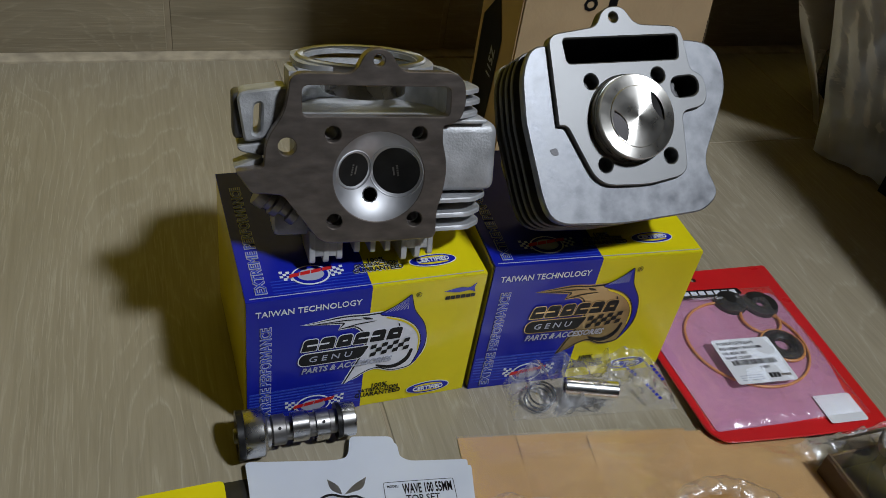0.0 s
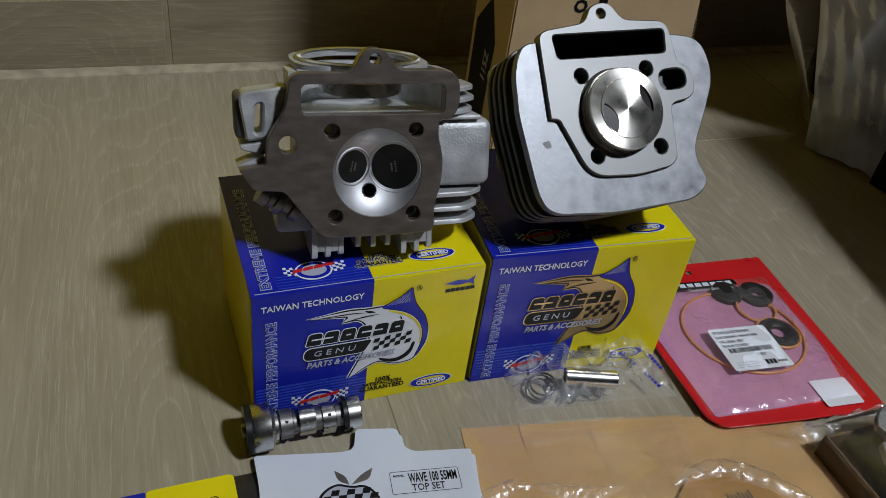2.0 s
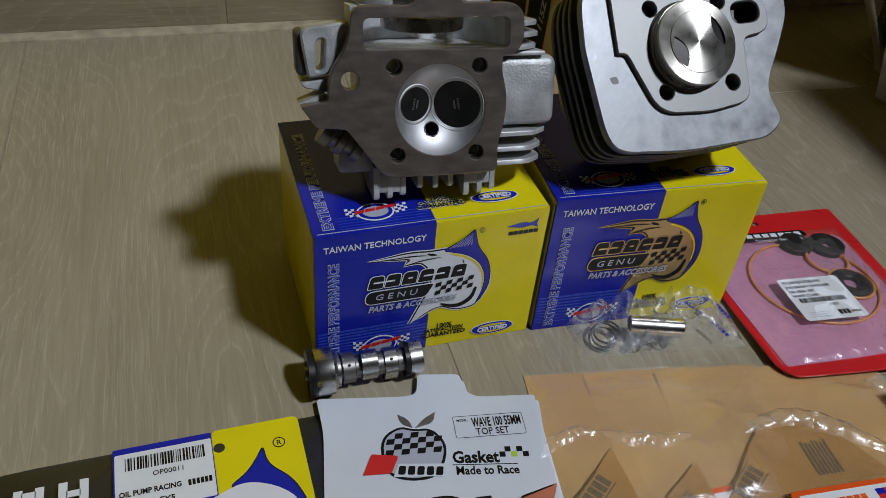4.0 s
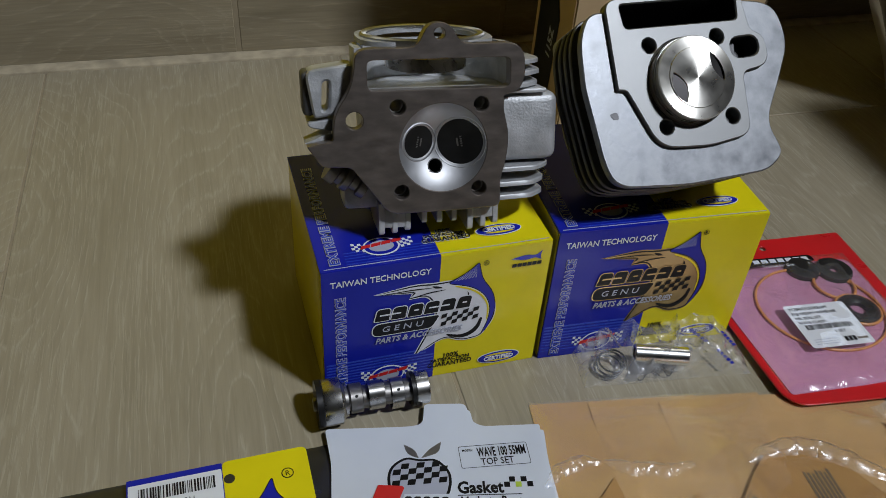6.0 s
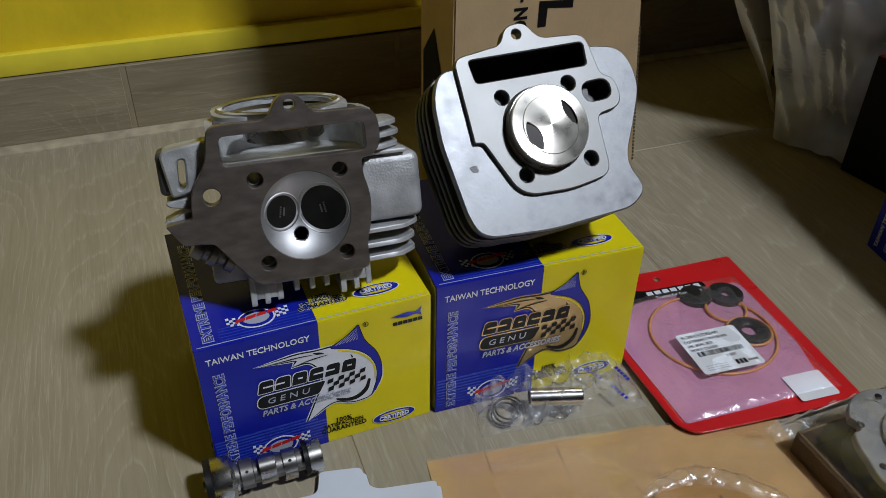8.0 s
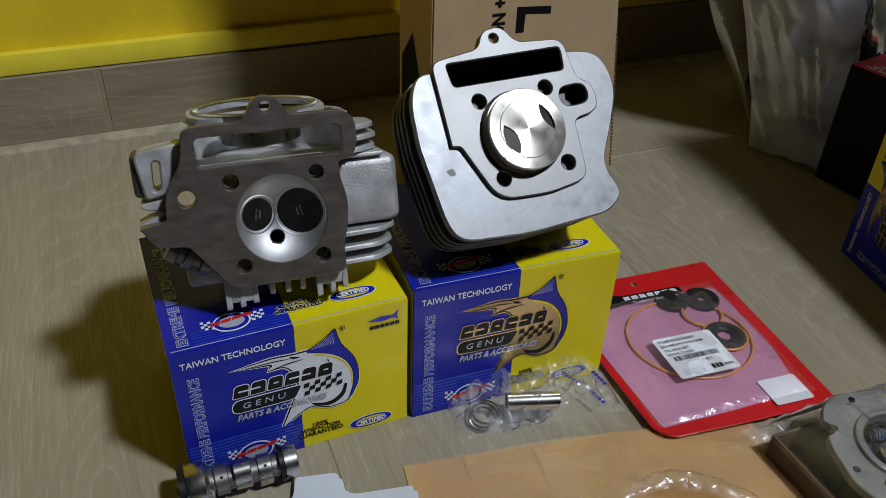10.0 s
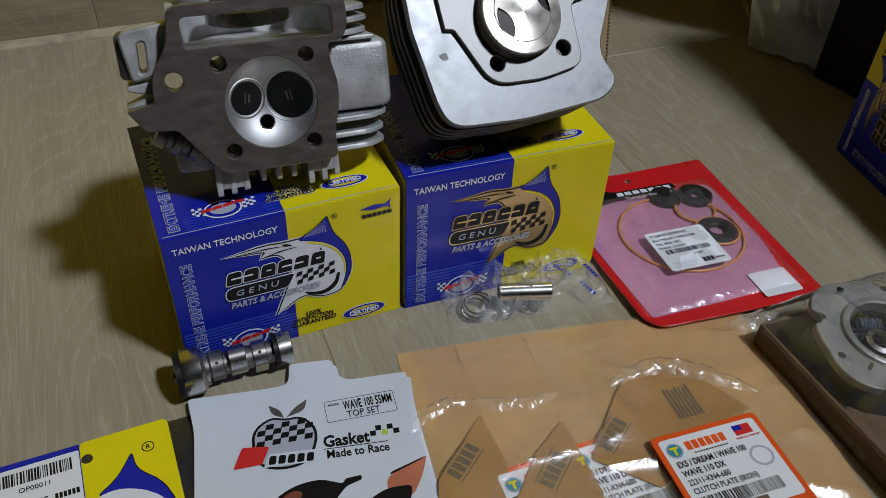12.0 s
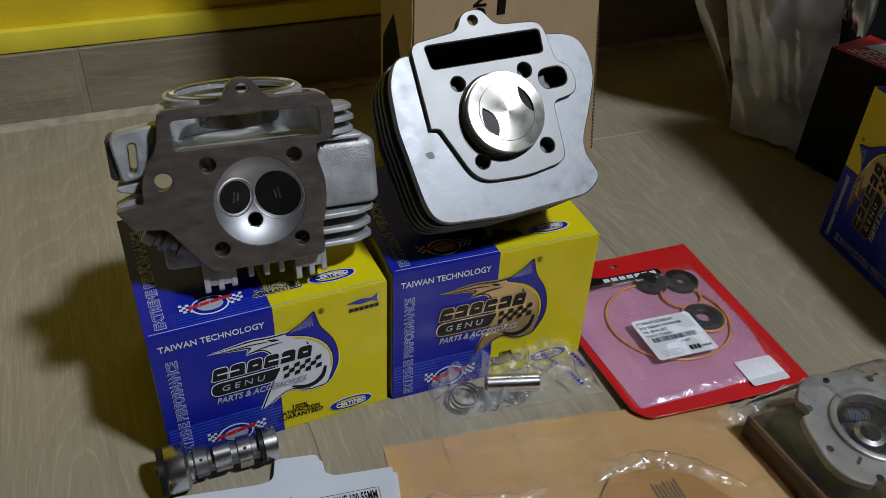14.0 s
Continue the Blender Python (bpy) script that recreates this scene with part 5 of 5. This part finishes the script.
def film_ridge(t, path, z, width, rise):
    """A puckered fold of film that stands up along a curved line."""
    b, rows, count = bmesh.new(), [], 40
    knots = [Vector((x * mm, y * mm)) for x, y in path]
    for i in range(count + 1):
        u = i / count * (len(knots) - 1)
        k = min(int(u), len(knots) - 2)
        f = u - k
        f = f * f * (3 - 2 * f) * 0.5 + f * 0.5
        p = knots[k].lerp(knots[k + 1], f)
        d = (knots[k + 1] - knots[k]).normalized()
        side = Vector((-d.y, d.x))
        swell = math.sin(math.pi * i / count) ** 0.6
        row = []
        for j in range(9):
            v = j / 8 * 2 - 1
            w = width * swell * v * (1 + 0.25 * noise.noise(Vector((i * 0.35, v, z * 900))))
            h = z + rise * swell * (1 - v * v) * (0.75 + 0.4 * noise.noise(Vector((i * 0.5, v * 2, 4.0))))
            row.append(b.verts.new((p.x + side.x * w, p.y + side.y * w, h)))
        rows.append(row)
    for r0, r1 in zip(rows, rows[1:]):
        for j in range(8):
            b.faces.new((r0[j], r0[j + 1], r1[j + 1], r1[j]))
    return part("film_fold", b, M_FILMR, t, "glossy raised fold of the film")


def wrap_sheet(t, loop, z, bx, by, ba, scale=1.0):
    """An inner brown wrapper with its rows of faded maker's print."""
    s = part("wrapper", plate(rounded(sketch(loop)), [], z - 0.0004, z), M_TAND, t, "brown anti-rust paper")
    bm = None
    for i in range(5):
        bm = flat(rect(0.0052 * i * scale, 0, (0.0052 * i + 0.0040) * scale, 0.009 * scale), z + 0.0002, bm)
    bm = flat(rect(-0.001, -0.0022 * scale, 0.0265 * scale, -0.0014 * scale), z + 0.0002, bm)
    bm = flat(rect(-0.001, 0.0104 * scale, 0.0265 * scale, 0.0112 * scale), z + 0.0002, bm)
    part("print_bars", bm, M_INK, s, m=Matrix.Translation((bx * mm, by * mm, 0)) @ pose(0, 0, 0, 0, 0, ba))
    return s


def clutch_card(t, x, y, z, turn, full):
    c = part("label_card", plate(rect(0, 0, 0.072, 0.092, 0.004), [], z - 0.0006, z, 0.0002), M_ORANGEP, t, "orange and white printed label card", m=pose(x, y, 0, 0, 0, turn))
    part("white_field", flat(rect(0.0035, 0.034, 0.0685, 0.0885, 0.003), z + 0.00015), M_WHITEP, c)
    part("emblem_disc", flat(circle(0.0105, 0.0800, 0.0052, 28), z + 0.0003), M_GREYP, c)
    part("emblem_core", flat(circle(0.0105, 0.0800, 0.0042, 28), z + 0.00045), mat("teal_print", (0.02, 0.25, 0.35), 0.35), c)
    bm = flat(rect(0.0078, 0.0808, 0.0132, 0.0824), z + 0.0006)
    part("emblem_bar", flat(rect(0.0097, 0.0768, 0.0113, 0.081), z + 0.0006, bm), M_YPRINT, c)
    bars(c, 0.0185, 0.0782, 0.0037, 0.0058, 6, 0.0008, z + 0.0003, M_ORANGEP, "maker_bar")
    bars(c, 0.0215, 0.0752, 0.0012, 0.0010, 12, 0.0007, z + 0.0003, M_BLACKP)
    part("flag_field", flat(rect(0.052, 0.0788, 0.0635, 0.0856), z + 0.0003), M_REDP, c)
    part("flag_corner", flat(rect(0.052, 0.0820, 0.0577, 0.0856), z + 0.00045), M_BLUE, c)
    part("lettering", letters("MADE IN TAIWAN", 0.0019, m=Matrix.Translation((0.0505, 0.0762, z + 0.0003))), M_REDP, c)
    part("lettering", letters("EX5 / DREAM / WAVE 100", 0.0056, m=Matrix.Translation((0.0068, 0.0686, z + 0.0003)), squeeze=0.72, bold=0.00014), M_BLACKP, c)
    part("lettering", letters("WAVE 110 DX", 0.0056, m=Matrix.Translation((0.0068, 0.0624, z + 0.0003)), squeeze=0.78, bold=0.00014), M_BLACKP, c)
    part("lettering", letters("22311-KN4-680", 0.0052, m=Matrix.Translation((0.0068, 0.0565, z + 0.0003)), squeeze=0.8, bold=0.00006), M_BLACKP, c)
    part("lettering", letters("CLUTCH PLATE (IRON)", 0.0051, m=Matrix.Translation((0.0068, 0.0508, z + 0.0003)), squeeze=0.8, bold=0.00006), M_BLACKP, c)
    barcode(c, 0.007, 0.0405, 0.060, 0.0485, z + 0.0003, 11)
    ring_pts = []
    for k in range(56):
        a, r = 2 * math.pi * k / 56, 0.0071 + (0.0004 if k % 2 else 0)
        ring_pts.append(Vector((0.0585 + r * math.cos(a), 0.0628 + r * 0.95 * math.sin(a))))
    part("picture_ring", flat(ring_pts, z + 0.0003, holes=[circle(0.0585, 0.0628, 0.0058, 40, 0.0055)]), M_GREYP, c)
    part("serial_bars", flat(rect(0.024, 0.0365, 0.046, 0.0395), z + 0.0003), M_INK, c)
    bars(c, 0.033, 0.026, 0.0025, 0.0012, 10, 0.0008, z + 0.0003, M_WHITEP)
    return c


p1 = clutch_packet(0.0955, 0.150, 12, 0.115, 0.168, 0.0004, 1.3, "tan paper packet in clear film, lowest of three overlapping")
p2 = clutch_packet(0.136, 0.150, 12, 0.12, 0.175, 0.0011, 5.1, "tan paper packet in clear film in the middle of the pile")
p3 = clutch_packet(0.185, 0.150, 12, 0.158, 0.182, 0.0020, 8.7, "tan paper clutch plate packet with an orange label on top")
wrap_sheet(p1, [(48, 104, 1), (54, 67, 1), (48, 38, 1), (8, 46, 1), (12, 64, 1)], 0.0058, 24, 62, 46)
clutch_card(p2, 0.010, -0.020, 0.0050, 5, False)
wrap_sheet(p2, [(56, 97, 1), (61, 48, 1), (60, 32, 1), (4, 42, 1), (15, 54, 2), (31, 76, 6)], 0.0064, 34, 52, 48)
clutch_card(p3, 0.007, -0.004, 0.0050, 6, False)
wrap_sheet(p3, [(15, 76, 1), (46, 116, 3), (60, 131, 6), (84, 134, 8), (105, 122, 6), (126, 90, 1), (112, 83, 1), (47, 49, 1)], 0.0066, 28, 78, 44)
bm = None
for k in range(7):
    bm = flat(rect(0.074 + 0.0026 * k, 0.098, 0.0756 + 0.0026 * k, 0.122 - 0.001 * (k % 3)), 0.0069, bm)
part("print_bars", bm, M_INK, p3, m=pose(0.012, -0.012, 0, 0, 0, 4))
clutch_card(p3, 0.0575, -0.014, 0.0125, 4.3, True)

film_ridge(p3, [(46, 124), (60, 131), (80, 134), (95, 131), (110, 122), (126, 110), (138, 99)], 0.0075, 0.008, 0.0052)
film_ridge(p2, [(4, 124), (22, 117), (41, 114), (62, 118)], 0.0060, 0.006, 0.0040)
film_ridge(p1, [(4, 100), (16, 112), (32, 118), (44, 116)], 0.0050, 0.005, 0.0036)

# ---- clutch hub in its tray ----
tray = thing("clutch_tray", frame_of((0.312, 0.324, 0), (0.937, 0.348, 0), (-0.348, 0.937, 0)), "low brown cardboard tray with printed side", "box")
part("floor_board", box(0.0, -0.15, 0.0003, 0.115, 0.0, 0.002), M_TRAY, tray)
for nm, q in (("side", (0.0, -0.15, 0.002, 0.002, 0.0, 0.022)), ("side", (0.113, -0.15, 0.002, 0.115, 0.0, 0.022)), ("end", (0.002, -0.002, 0.002, 0.113, 0.0, 0.021)), ("end", (0.002, -0.15, 0.002, 0.113, -0.148, 0.021))):
    part(nm, box(*q, 0.0004, 1), M_TRAY, tray)
part("lettering", letters("GENUINE", 0.0085, bold=0.0002), M_INK, tray, m=frame_of((-0.0004, -0.03, 0.018), (0, -1, 0), (0, 0, 1)) @ pose(0, 0, 0, 0, 0, 180) @ Matrix.Translation((-0.045, 0.0, 0)))
bars(tray, 0, 0, 0.0075, 0.0075, 5, 0.0022, 0.0, M_INK, "maker_bar", frame_of((-0.0004, -0.057, 0.004), (0, -1, 0), (0, 0, 1)))
hub = thing("clutch_hub", tray.matrix_world @ Matrix.Translation((0.060, -0.043, 0.0)) @ pose(0, 0, 0, 4, -3, 30) @ Matrix.Diagonal((1.12, 1.12, 1, 1)), "pale alloy clutch hub ring standing in the tray", "engine part")
notch = []
for k in range(96):
    a = 2 * math.pi * k / 96
    r = 0.042 + 0.003 * max(-0.4, math.cos(a * 4 + 0.4)) - (0.004 if k % 24 in (5, 6, 7) else 0)
    notch.append(Vector((r * math.cos(a), r * math.sin(a))))
hub_holes = [circle(0.0365 * math.cos(a), 0.0365 * math.sin(a), 0.0022, 16) for a in [radians(20 + 45 * k) for k in range(8)]]
b = bmesh.new()
loops = [[b.verts.new((v.x * k, v.y * k, z)) for v in notch] for k, z in ((1.0, 0.030), (1.0, 0.0354), (0.985, 0.036))]
loops += [[b.verts.new((0.0255 * math.cos(2 * math.pi * k / 96), 0.0255 * math.sin(2 * math.pi * k / 96), z)) for k in range(96)] for z in (0.036, 0.030)]
for la, lb in zip(loops, loops[1:] + loops[:1]):
    for k in range(96):
        b.faces.new((la[k - 1], la[k], lb[k], lb[k - 1]))
part("outer_ring", b, M_ALLOY, hub)
# dark discs laid on the ring paint the shade of its small holes
for loop in hub_holes:
    part("hole_shade_disc", flat(loop, 0.0362), M_STEELD, hub)
part("inner_rim", lathe([(0.0255, 0.026), (0.0255, 0.0385), (0.0245, 0.039), (0.0225, 0.039), (0.0215, 0.038), (0.0215, 0.026)], 56), M_ALLOY, hub)
# drum coloured black to put shade into the hub's hollow
part("drum", lathe([(0.036, 0.004), (0.038, 0.006), (0.038, 0.030), (0.0215, 0.030), (0.0215, 0.008), (0.0, 0.008)], 56), M_BLACK, hub)
for k in range(4):
    a = radians(40 + 90 * k)
    coil = None
    for i in range(7):
        coil = torus(0.0036, 0.0007, 20, 6, m=pose(0, 0, 0.0019 * (i - 3)), bm=coil)
    part("spring", coil, M_BSPRING, hub, "bluish coil spring", m=pose(0.0155 * math.cos(a), 0.0155 * math.sin(a), 0.024, 90, 0, math.degrees(a)))
part("boss", lathe([(0.009, 0.008), (0.009, 0.028), (0.006, 0.029), (0.006, 0.008)], 32), M_STEEL, hub)
part("slot_mark", flat(rect(-0.0335, -0.001, -0.0275, 0.001), 0.0364), M_BLACK, hub)
tb = thing("tray_bag", tray.matrix_world @ Matrix.Translation((-0.004, -0.165, 0.022)), "crumpled clear plastic bag drawn over the clutch hub", "bag")
part("skin", puff(0.13, 0.172, 0.024, 0.005, 70, 84, 6.6, 0.3, 26), M_FILMB, tb)
part("gathered_edge", puff(0.13, 0.02, 0.006, 0.005, 70, 12, 2.6, 0.3, 60), M_FILM2, tb, "bunched edge of the bag", m=pose(0, 0.168, -0.02))
